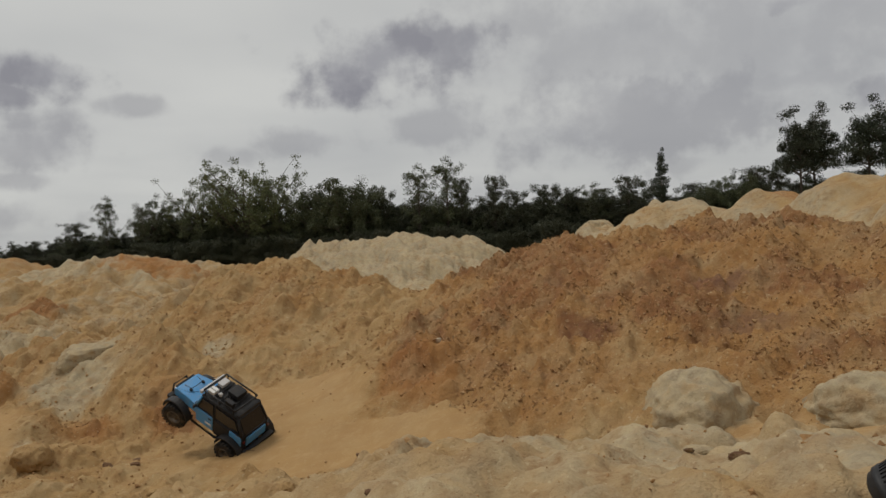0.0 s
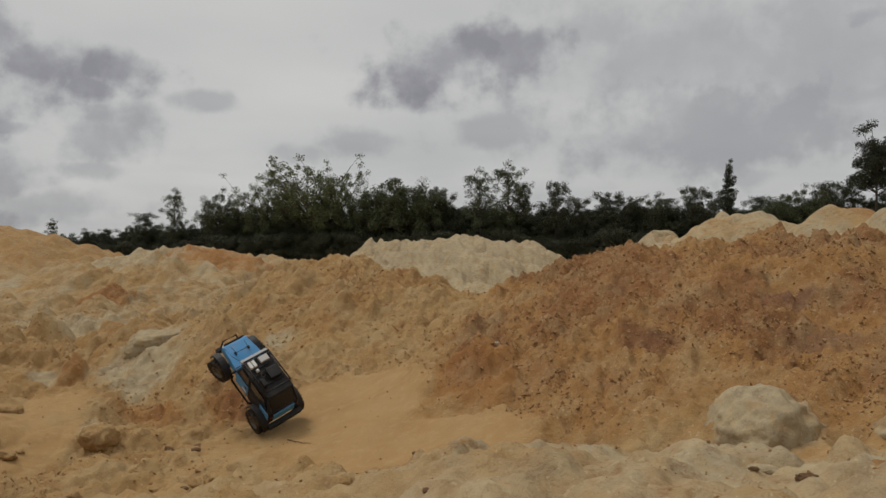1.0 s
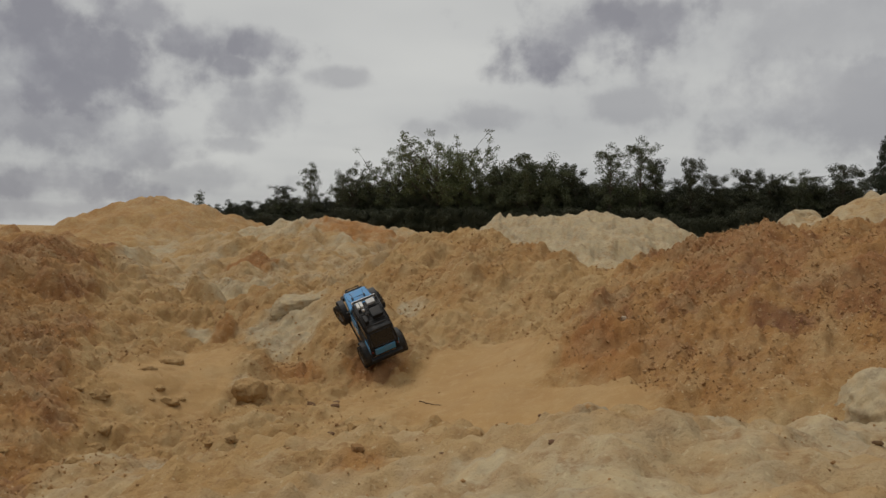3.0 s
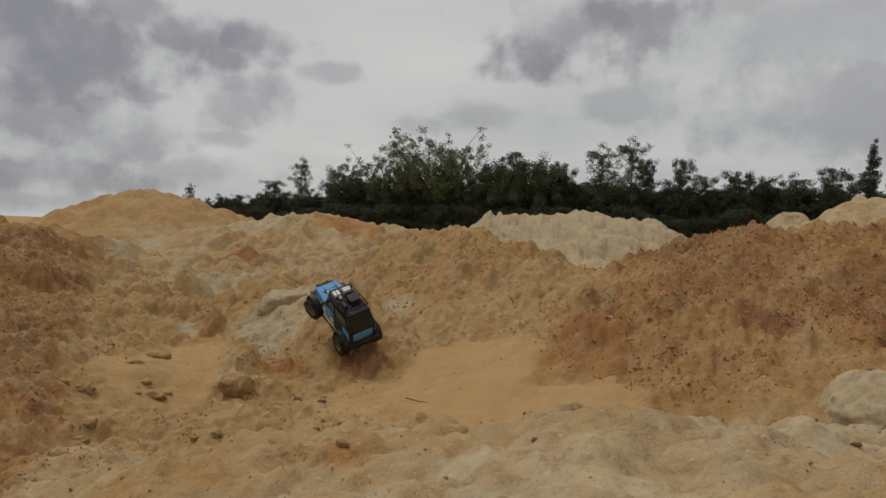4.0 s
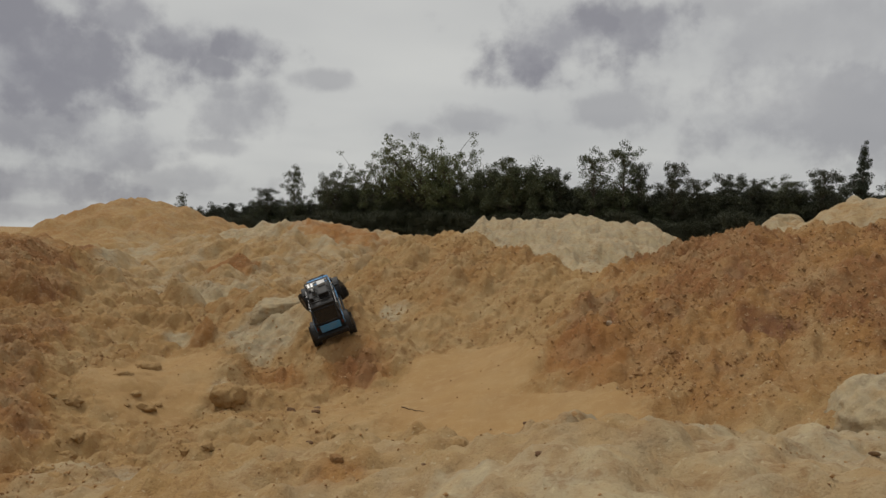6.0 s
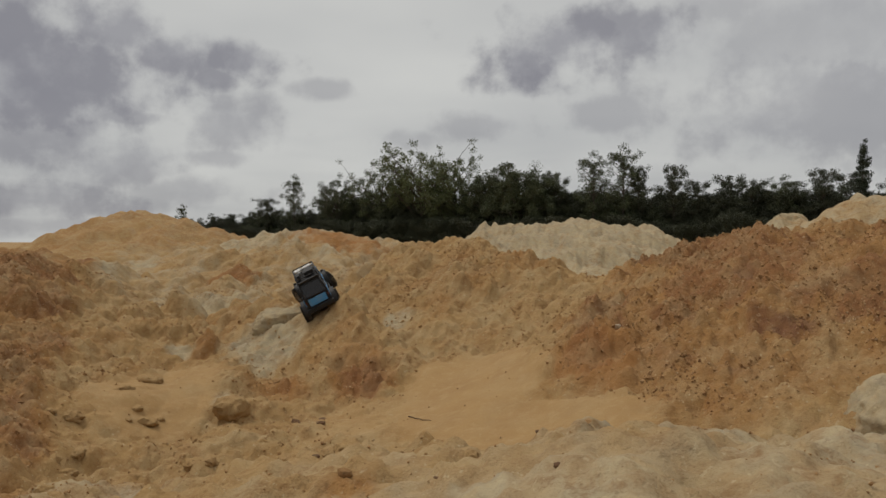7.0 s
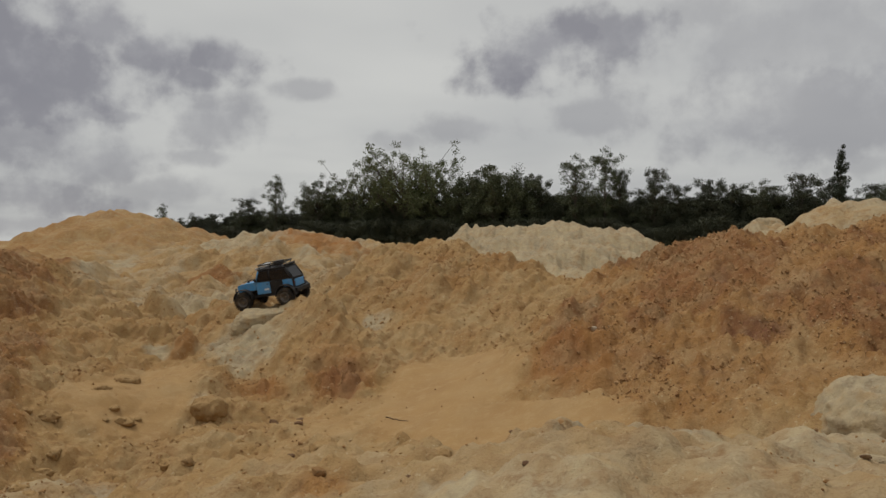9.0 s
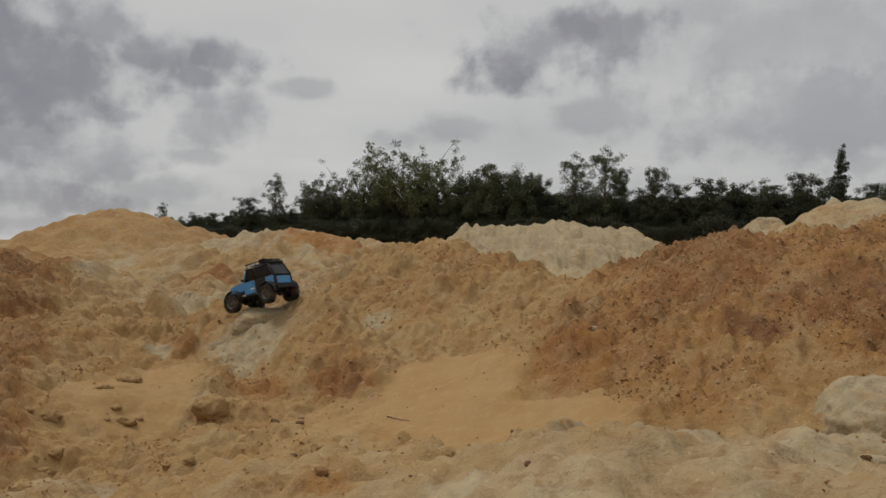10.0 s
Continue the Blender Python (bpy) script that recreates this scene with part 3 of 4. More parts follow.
def grow(rng, style, h):
    """Limbs (points, radii) and clump centres of one tree of height h."""
    limbs, tips = [], []
    lean = rng.uniform(-0.04, 0.04, 2) * h
    top = {"oak": 0.56, "broad": 0.6, "dense": 0.7, "narrow": 0.93, "pine": 0.94, "spire": 0.96, "shrub": 0.6}[style]
    n = 7
    axis = [np.array([lean[0] * k * k, lean[1] * k * k, h * top * k]) for k in np.linspace(0, 1, n)]
    r0 = {"oak": 0.024, "broad": 0.025, "dense": 0.025, "narrow": 0.016, "pine": 0.02, "spire": 0.014, "shrub": 0.02}[style] * h
    limbs.append((axis, list(np.linspace(r0, r0 * 0.25, n))))

    def at(k):
        i = min(int(k * (n - 1)), n - 2)
        f = k * (n - 1) - i
        return axis[i] * (1 - f) + axis[i + 1] * f

    spec = {"oak": (26, 0.30, 1.0, 0.30, 0.85, 0.062), "broad": (30, 0.24, 1.0, 0.30, 0.8, 0.06), "dense": (40, 0.08, 1.0, 0.34, 0.35, 0.085), "narrow": (30, 0.20, 1.0, 0.15, 0.55, 0.062),
            "pine": (24, 0.60, 1.0, 0.16, 0.22, 0.07), "spire": (24, 0.10, 1.0, 0.07, 0.6, 0.05), "shrub": (28, 0.05, 1.0, 0.42, 0.3, 0.12)}[style]
    count, lo, hi, reach, rise, clump = spec
    for b in range(count):
        k = lo + (hi - lo) * (b + rng.uniform(0, 1)) / count
        ang = b * 2.4 + rng.uniform(-0.5, 0.5)
        taper = {"oak": 1.0 + 0.15 * k, "broad": 1.1 - 0.35 * k, "dense": math.sqrt(max(0.15, 1 - (k - 0.35) ** 2 * 1.6)), "narrow": 1.15 - 0.6 * abs(k - 0.55), "pine": 1.1 - 0.5 * abs(k - 0.7) * 2,
                 "spire": 1.1 - 0.9 * k, "shrub": 1.0 - 0.3 * k}[style]
        ln = h * reach * taper * rng.uniform(0.65, 1.1)
        p0 = at(k)
        d = np.array([math.cos(ang), math.sin(ang), rise * rng.uniform(0.6, 1.5)])
        p1 = p0 + d * ln * 0.5 + [0, 0, 0.02 * h]
        p2 = p0 + d * ln + [0, 0, rng.uniform(-0.02, 0.06) * h]
        limbs.append(([p0, p1, p2], [r0 * 0.36, r0 * 0.22, r0 * 0.07]))
        tips.append((p2, clump * h * rng.uniform(0.8, 1.25)))
        tips.append((p1 + rng.normal(0, 0.03, 3) * h, clump * h * rng.uniform(0.6, 1.0)))
        for _ in range({"oak": 6, "broad": 3, "dense": 3, "shrub": 3, "pine": 2}.get(style, 1)):
            q = p1 + (p2 - p1) * rng.uniform(0.2, 0.9)
            e = q + rng.normal(0, 0.075, 3) * h * (1 if style != "spire" else 0.4) + [0, 0, 0.03 * h]
            limbs.append(([q, (q + e) / 2 + [0, 0, 0.01 * h], e], [r0 * 0.14, r0 * 0.09, r0 * 0.04]))
            tips.append((e, clump * h * rng.uniform(0.6, 1.1)))
    tips.append((at(1.0), clump * h))
    return limbs, tips


def make_tree(seed, style, h, leaf_mat, per, leaf, label, flat=0.8):
    rng = np.random.default_rng(seed)
    limbs, tips = grow(rng, style, h)
    t = thing("tree", pose(0, 0, 0), label, "tree", "trees at the edge of the pit")
    bm = bmesh.new()
    for pts, radii in limbs:
        tube(bm, pts, radii, 5)
    part("trunk", bm, BARK, t, "dark bare trunk and limbs")
    crown = new("crown", leaves(rng, tips, per, leaf, flat))
    crown.data.materials.append(leaf_mat)
    crown.parent = t
    return t


def plant(proto, x, y, z, h, proto_h, turn, wide=1.0, label=""):
    s = h / proto_h
    x, y = laid(x, y)
    ob = copy_thing(proto, pose(x, y, z, 0, 0, turn) @ Matrix.Diagonal((s * wide, s * wide, s, 1)))
    if label:
        ob["label"] = label
    return ob


def woods():
    H = 10.0
    protos = {
        "oak": make_tree(3, "oak", H, LEAF_LIGHT, 95, 0.085, "broad light-green tree with an open crown at the pit's edge"),
        "oak2": make_tree(4, "broad", H, LEAF_MID, 120, 0.085, "spreading dark-green tree with gaps in its crown"),
        "dense": make_tree(5, "dense", H, LEAF_MID, 220, 0.09, "dense round dark-green tree in the woods"),
        "dense2": make_tree(6, "dense", H, LEAF, 220, 0.09, "thick dark-green tree at the edge of the woods"),
        "narrow": make_tree(7, "narrow", H, LEAF, 150, 0.08, "slender ragged tree standing above the woods"),
        "narrow2": make_tree(8, "narrow", H, LEAF_MID, 120, 0.08, "slim airy tree standing above the woods"),
        "pine": make_tree(9, "pine", H, NEEDLE, 190, 0.075, "tall dark pine with a bare trunk and rounded crown", 0.75),
        "spire": make_tree(10, "spire", H, NEEDLE, 150, 0.08, "thin dark spire-shaped conifer above the woods"),
        "shrub": make_tree(11, "shrub", H, LEAF, 200, 0.13, "dense dark shrub in front of the woods"),
    }
    rng = np.random.default_rng(12)
    base = 0.35
    for kind, x, y, top, wide in (
            ("narrow2", -63.1, 60, 6.7, 0.8), ("narrow", -57.2, 60, 5.2, 1.3), ("narrow", -47.4, 60, 7.7, 1.4), ("narrow2", -42.7, 60, 10.3, 0.9), ("oak2", -36.0, 60, 11.3, 0.85), ("oak2", -33.0, 61, 9.6, 0.9),
            ("oak", -30.0, 61, 12.1, 0.9), ("oak", -23.4, 60, 13.8, 1.0), ("oak", -19.6, 60.5, 12.6, 0.8), ("oak2", -16.4, 61.5, 9.6, 1.0), ("dense", -14.8, 60.3, 10.6, 0.85), ("dense", -10.6, 60, 11.0, 0.95),
            ("dense", -8.2, 60.6, 10.0, 0.8), ("narrow", -6.0, 61, 9.4, 1.0), ("narrow2", -2.0, 60, 11.3, 1.0), ("narrow2", 1.2, 60, 11.9, 0.95), ("narrow", 2.9, 60.5, 10.2, 0.8), ("narrow", 6.4, 60, 10.2, 0.9),
            ("narrow", 9.1, 60.5, 8.3, 1.1), ("narrow", 12.4, 61, 8.9, 1.2), ("narrow", 14.0, 60.5, 8.2, 1.2), ("narrow2", 17.1, 60, 8.0, 1.2), ("narrow", 20.3, 60, 9.1, 1.2), ("spire", 23.6, 60, 11.2, 0.95),
            ("dense2", 25.2, 61, 7.9, 0.9), ("dense", 28.0, 60, 7.8, 0.8), ("dense", 31.0, 60, 8.2, 0.9), ("pine", 36.6, 60, 13.2, 0.9), ("pine", 38.9, 61.5, 14.2, 0.95), ("pine", 42.6, 60, 14.0, 1.0), ("pine", 46.5, 61, 13.6, 1.0)):
        plant(protos[kind], x, y, base, {"oak": 1.03, "dense": 1.07, "oak2": 1.0}.get(kind, 0.94) * top - base, H, rng.uniform(0, 360), wide)
    # the unbroken belt behind and between them
    x = -66.0
    while x < 62:
        top = 7.0 if x > -38 else 4.2 + (x + 66) * 0.055
        if x > 26:
            top = 6.6
        for y, k in ((61.5, 0.98), (65.0, 1.06)):
            kind = rng.choice(["dense", "dense2", "oak2", "narrow"], p=[0.25, 0.5, 0.13, 0.12])
            h = top * k * rng.uniform(0.88, 1.16) * (1.12 if kind == "narrow" else 1.0)
            plant(protos[kind], x + rng.uniform(-0.9, 0.9), y + rng.uniform(-1, 1), base, h, H, rng.uniform(0, 360), 1.15)
        plant(protos["shrub"], x + rng.uniform(-0.8, 0.8), 58.5 + rng.uniform(-0.6, 0.6), base, top * rng.uniform(0.5, 0.72), H, rng.uniform(0, 360), 1.3)
        x += rng.uniform(2.2, 3.2)
    for p in protos.values():
        for o in (*p.children_recursive, p):
            bpy.data.objects.remove(o)


woods()


# ---- stones and clods ----
def earth(name, a, b, rough=0.95, scale=9.0):
    m = Mat(name, rough, 0, 0.15)
    g = m.node("ShaderNodeObjectInfo")
    c = m.mix(m.ramp(m.noise(scale, 5, 0.6), 0.3, 0.7), a, b)
    c = m.mix(m.mul(m.ramp(m.noise(scale * 7, 4, 0.6), 0.55, 0.7), 0.45), c, (0.22, 0.12, 0.055))
    c = m.mix(m.ramp(g.outputs["Random"], 0, 1, 0, 0.2), c, (0.30, 0.20, 0.11))
    c = m.mix(m.mul(m.ramp(m.noise(75, 2, 0.5), 0.635, 0.69), 0.7), c, (0.12, 0.065, 0.03))
    c = m.mix(m.mul(m.ramp(m.noise(scale * 2.2, 6, 0.65), 0.48, 0.66), 0.5), c, (0.42, 0.29, 0.14))
    m.color(c)
    m.bump(m.noise(scale * 9, 5, 0.65), 0.7, 0.012)
    return m.m


KAOLIN = earth("grey_kaolin", (0.42, 0.335, 0.20), (0.34, 0.285, 0.18))
CLAY = earth("ochre_clay", (0.40, 0.255, 0.11), (0.30, 0.18, 0.075))
DARK_CLAY = earth("dark_red_clay", (0.16, 0.085, 0.045), (0.085, 0.045, 0.028))
RUSTY = earth("rusty_clay", (0.33, 0.18, 0.07), (0.25, 0.13, 0.05))


def lump(name, seed, x, y, r, squash, mat, label, wide=1.0, turn=0.0, sink=0.75, sub=4, jag=0.34, square=2.6, chip=0.65):
    """A weathered stone or clod, bedded into the ground."""
    bm = bmesh.new()
    bmesh.ops.create_icosphere(bm, subdivisions=sub, radius=1.0)
    off = Vector((seed * 3.7, seed * 1.3, seed * 2.1))
    rng = random.Random(seed)
    # broken faces
    cuts = [(Vector((rng.gauss(0, 1), rng.gauss(0, 1), rng.gauss(0, 1))).normalized(), rng.uniform(0.7, 0.95)) for _ in range(7)]
    for v in bm.verts:
        d = v.co.normalized()
        p = d / (abs(d.x) ** square + abs(d.y) ** square + abs(d.z) ** square) ** (1 / square)
        p = p * (1 + jag * 0.9 * noise.noise(d * 1.3 + off))
        for n, c in cuts:
            over = p.dot(n) - c
            if over > 0:
                p = p - n * over * chip
        p = p * (1 + jag * 0.45 * noise.noise(d * 3.3 + off) + jag * 0.35 * noise.noise(d * 7 + off) + jag * 0.25 * noise.noise(d * 15 + off))
        v.co = Vector((p.x * r * wide, p.y * r, p.z * r * squash))
    for f in bm.faces:
        f.smooth = True
    me = bpy.data.meshes.new(name)
    bm.to_mesh(me)
    bm.free()
    me.materials.append(mat)
    if mat == PIT:
        n = len(me.vertices)
        for kind, c in (("zones", (0.0, 0.8, 0.0, 1.0)), ("iron", (0.0, 0.0, 0.0, 1.0))):
            col = me.color_attributes.new(kind, "FLOAT_COLOR", "POINT")
            col.data.foreach_set("color", np.tile(np.array(c, np.float32), n))
    ob = new(name, me)
    z = float(height(np.array([x]), np.array([y]))[0])
    x, y = laid(x, y)
    ob.matrix_basis = pose(x, y, z + r * squash * (0.5 - sink), 0, 0, turn)
    return tagged(ob, label, "clod" if "clod" in name else "rock")


def stones():
    pale, clod = "pale grey kaolin stone half bedded in sand", "crumbly ochre clod lying on the sand"
    for k, (x, y, r, sq, mat, label, wide) in enumerate((
            (0.49, 1.58, 0.095, 1.05, PIT, "pale grey kaolin stone with a cracked face", 1.1), (0.83, 1.90, 0.17, 0.95, PIT, "large pale rounded kaolin boulder bedded in the bank", 1.2),
            (0.15, 1.27, 0.033, 1.0, PIT, pale, 1.0), (1.26, 1.78, 0.17, 0.8, PIT, "wide low kaolin boulder streaked with dirt", 1.3),
            (0.60, 1.40, 0.045, 0.5, PIT, pale, 1.2),
            (2.08, 7.36, 0.24, 0.85, PIT, "pale boulder sitting on the back crest", 1.1), (-1.99, 4.36, 0.085, 1.15, KAOLIN, "small grey pointed stone on the crest", 0.95))):
        lump("rock", k + 1, x, y, r, sq, mat, label, wide, k * 47.0, {5: 0.62, 6: 0.4}.get(k, 1.05), 5, 0.2, 2.1, 0.35)
    for k, (x, y, r, sq, mat, label, wide) in enumerate((
            (-2.57, 2.12, 0.075, 0.7, CLAY, "brown clod alone on the sand slope", 1.0), (-1.60, 2.14, 0.034, 1.0, DARK_CLAY, "small dark red clod on the pit floor", 0.9),
            (-1.91, 2.04, 0.09, 0.75, CLAY, clod, 1.0), (-0.66, 1.0, 0.014, 0.9, RUSTY, "dark crumb on a rusty mound", 1.2),
            (-0.28, 1.14, 0.042, 0.8, CLAY, clod, 1.0), (-0.20, 1.16, 0.025, 0.8, CLAY, clod, 1.2), (-0.39, 1.12, 0.024, 0.8, CLAY, clod, 1.1), (-1.86, 2.2, 0.042, 0.7, CLAY, clod, 1.0),
 
            (-2.28, 1.85, 0.045, 0.6, CLAY, clod, 1.2), (-2.36, 1.87, 0.03, 0.6, CLAY, clod, 1.0), (0.55, 1.12, 0.014, 0.9, DARK_CLAY, "dark chip of stone on pale sand", 1.5),
            (0.67, 1.13, 0.026, 0.6, RUSTY, "rusty clod among pale stones", 1.2), (0.86, 1.10, 0.014, 0.8, DARK_CLAY, "dark pebble on a pale boulder", 1.0), (0.53, 0.86, 0.008, 0.8, DARK_CLAY, "dark chip on pale sand", 1.0),
            (-1.15, 1.35, 0.05, 0.6, CLAY, clod, 1.2), (-1.0, 1.5, 0.045, 0.6, CLAY, clod, 1.1), (-1.5, 1.55, 0.05, 0.6, CLAY, clod, 1.3),
            (-1.47, 2.18, 0.022, 0.5, DARK_CLAY, "flat dark crumb on the pit floor", 1.5), (-1.43, 2.1, 0.018, 0.6, DARK_CLAY, "dark crumb on the pit floor", 1.2))):
        lump("clod", k + 31, x, y, r, sq, mat, label, wide, k * 71.0)
    # half-buried clods along the sandy foot of the bank
    rng = random.Random(8)
    for k in range(30):
        x, y = rng.uniform(-2.7, -0.75), rng.uniform(1.0, 1.95)
        lump("clod", k + 120, x, y, rng.uniform(0.02, 0.05), rng.uniform(0.5, 0.8), CLAY, "half-buried ochre clod in the sandy bank", rng.uniform(0.9, 1.5), rng.uniform(0, 360), 0.98, 4, 0.45, 2.1)
    # dark chips and small pale stones strewn over the near bank
    for k in range(26):
        dark = k % 4 > 0
        lump("chip", k + 200, rng.uniform(-1.0, 1.0), rng.uniform(0.82, 1.5), rng.uniform(0.004, 0.009), 0.7, DARK_CLAY if dark else KAOLIN,
             "dark chip of stone on pale sand" if dark else "small pale stone on the sandy bank", rng.uniform(1.0, 1.6), rng.uniform(0, 360), 0.4, 2)
    # the flat clay slab under the truck's last stand
    slab = lump("clay_ledge", 77, -2.15, 2.79, 0.12, 0.9, PIT, "flat pale clay ledge breaking off the slope", 1.9, 42, 0.5, 5, 0.18, 3.4, 0.4)
    slab.matrix_basis = pose(-2.878, 4.932, 0.419, 0, 0, 20) @ pose(0, 0, 0, 14, -3)
    # pebble on the rusty spur
    lump("pebble", 90, -0.04, 2.56, 0.016, 0.8, earth("white_pebble", (0.6, 0.5, 0.38), (0.5, 0.4, 0.3)), "small whitish pebble on rusty earth", 1.0, 0, 0.3, 3)


stones()


def crumbs():
    """Loose crumbs of earth over the heaps, too many to count."""
    rng = np.random.default_rng(5)
    ico = np.array([(1, 0, 0), (-1, 0, 0), (0, 1, 0), (0, -1, 0), (0, 0, 1), (0, 0, -1)], float)
    tri = np.array([(0, 2, 4), (2, 1, 4), (1, 3, 4), (3, 0, 4), (2, 0, 5), (1, 2, 5), (3, 1, 5), (0, 3, 5)])
    n = 260000
    x, y = rng.uniform(-4.6, 3.0, n), 0.6 + rng.uniform(0, 1, n) ** 0.9 * 4.0
    z0 = ground_shape(x, y)
    r, p, l = zones(x, y, z0)
    patch = step(ripple(x, y, 0.45, 91) + 0.6 * ripple(x, y, 0.15, 92), -0.1, 0.7)
    keep = rng.uniform(0, 1, n) < (0.03 + 0.20 * r + 0.14 * patch + 0.6 * r * patch) * (1 - 0.95 * l) * (1 - 0.55 * p) * (0.35 + 0.65 * step(np.hypot(x, y), 1.3, 2.6))
    x, y = x[keep], y[keep]
    z, n = height(x, y), keep.sum()
    x, y = laid(x, y)
    size = 0.0028 + 0.0045 * rng.uniform(0, 1, n) + 0.008 * rng.uniform(0, 1, n) ** 9.0
    size *= 0.45 + 0.55 * step(np.hypot(x, y), 1.0, 2.4)
    q = rng.normal(0, 1, (n, 3, 3))
    q, _ = np.linalg.qr(q)
    v = (ico[None] * rng.uniform(0.6, 1.3, (n, 6, 1)) * rng.uniform(0.6, 1.2, (n, 1, 3))) @ q
    v = v * size[:, None, None] + np.stack([x, y, z + size * 0.15], -1)[:, None]
    f = (tri[None] + 6 * np.arange(n)[:, None, None]).reshape(-1, 3)
    me = bpy.data.meshes.new("crumbs")
    me.from_pydata(v.reshape(-1, 3).tolist(), [], f.tolist())
    m = Mat("crumbs_of_earth", 0.95, 0, 0.15)
    g = m.node("ShaderNodeNewGeometry")
    ri = g.outputs["Random Per Island"]
    c = m.mix(m.ramp(ri, 0.0, 0.45), (0.24, 0.13, 0.06), (0.38, 0.225, 0.10))
    c = m.mix(m.ramp(ri, 0.9, 0.99), c, (0.46, 0.33, 0.19))
    m.color(m.mix(m.mul(m.noise(60, 3), 0.4), c, (0.22, 0.12, 0.055)))
    me.materials.append(m.m)
    tagged(new("crumbs", me), "loose brown and ochre crumbs of earth on the heaps", "earth crumbs", kind="stuff")


crumbs()


def twigs():
    m = Mat("dry_root", 0.9)
    m.color(m.mix(m.noise(40), (0.10, 0.06, 0.03), (0.2, 0.13, 0.07)))
    rng = random.Random(3)
    for x, y, ln, turn in ((-1.0, 2.2, 0.14, -22), (-3.9, 2.95, 0.5, 52), (-0.62, 1.9, 0.06, 10), (1.1, 1.5, 0.07, 30)):
        t = radians(turn)
        pts = []
        for k in range(7):
            px_, py_ = x + math.cos(t) * ln * k / 6 + rng.uniform(-.006, .006), y + math.sin(t) * ln * k / 6 + rng.uniform(-.006, .006)
            pts.append((*laid(px_, py_), float(height(np.array([px_]), np.array([py_]))[0]) + 0.003))
        me = bpy.data.meshes.new("twig")
        bm = tube(bmesh.new(), pts, [0.003 - 0.0003 * k for k in range(7)], 6)
        bm.to_mesh(me)
        bm.free()
        me.materials.append(m.m)
        tagged(new("twig", me), "thin dry brown root lying on the sand", "twig")


twigs()


# ---- model truck ----
S = 1.10


def plain(name, c, rough, metal=0.0, spec=0.5, dust=0.25, coat=0.0):
    """Paint, plastic or rubber with some sand dust on it."""
    m = Mat(name, rough, metal, spec)
    d = m.mul(m.ramp(m.noise(22, 5, 0.65), 0.42, 0.75), dust)
    m.color(m.mix(d, m.mix(m.mul(m.noise(90, 3), 0.25), c, tuple(0.7 * v for v in c)), (0.36, 0.25, 0.14)))
    m.link(m.ramp(d, 0, 1, rough, 0.95), m.b.inputs["Roughness"])
    m.b.inputs["Coat Weight"].default_value = coat
    m.bump(m.noise(160, 3), 0.08, 0.002)
    return m.m


BLUE = plain("blue_paint", (0.075, 0.285, 0.56), 0.5, 0, 0.3, 0.28, 0.05)
BLACK = plain("black_plastic", (0.014, 0.014, 0.015), 0.55, 0, 0.3, 0.05)
GLASS = plain("tinted_window", (0.010, 0.010, 0.012), 0.18, 0, 0.4, 0.03)
RUBBER = plain("tyre_rubber", (0.018, 0.017, 0.016), 0.85, 0, 0.2, 0.3)
STEEL = plain("grey_steel", (0.13, 0.125, 0.12), 0.45, 0.8, 0.5, 0.35)
SILVER = plain("silver_plastic", (0.55, 0.54, 0.52), 0.4, 0, 0.5, 0.2)
LAMP = plain("white_lamp_face", (0.75, 0.74, 0.70), 0.25, 0, 0.5, 0.1)
RED = plain("red_lens", (0.12, 0.015, 0.015), 0.25, 0, 0.5, 0.1)
SEAT = plain("grey_interior", (0.06, 0.06, 0.065), 0.7, 0, 0.3, 0.2)


def box(c, d, bevel=0.004, bm=None, turn=None):
    """A bevelled box: centre and size."""
    bm = bm or bmesh.new()
    got = bmesh.ops.create_cube(bm, size=1.0)["verts"]
    m = Matrix.Translation(Vector(c) * S) @ (turn or Matrix()) @ Matrix.Diagonal((d[0] * S, d[1] * S, d[2] * S, 1))
    bmesh.ops.transform(bm, matrix=m, verts=got)
    if bevel:
        edges = list({e for v in got for e in v.link_edges})
        bmesh.ops.bevel(bm, geom=edges, offset=bevel * S, segments=2, profile=0.7, affect="EDGES")
    return bm


def rod(pts, r, sides=6, bm=None):
    return tube(bm or bmesh.new(), [Vector(p) * S for p in pts], [r * S] * len(pts), sides)


def prism(profile, width, bevel=0.003, top=None):
    """A side outline (y, z) drawn out to both sides; width(z) is the half width at that height."""
    bm = bmesh.new()
    sides = [[bm.verts.new(Vector((s * width(y, z), y, z)) * S) for y, z in profile] for s in (-1, 1)]
    n = len(profile)
    bm.faces.new(sides[0])
    bm.faces.new(sides[1][::-1])
    for i in range(n):
        bm.faces.new((sides[0][i], sides[1][i], sides[1][(i + 1) % n], sides[0][(i + 1) % n]))
    bmesh.ops.recalc_face_normals(bm, faces=bm.faces[:])
    if bevel:
        bmesh.ops.bevel(bm, geom=bm.edges[:], offset=bevel * S, segments=2, profile=0.7, affect="EDGES")
    return bm


def lathe(profile, steps=28, bm=None):
    """Turns an outline (x along the axle, radius) round the x axis."""
    bm = bm or bmesh.new()
    rings = [[bm.verts.new(Vector((x, r * math.cos(a), r * math.sin(a))) * S) for a in (2 * math.pi * k / steps for k in range(steps))] for x, r in profile]
    for a, b in zip(rings, rings[1:]):
        for k in range(steps):
            bm.faces.new((a[k], a[(k + 1) % steps], b[(k + 1) % steps], b[k])).smooth = True
    bmesh.ops.recalc_face_normals(bm, faces=bm.faces[:])
    return bm


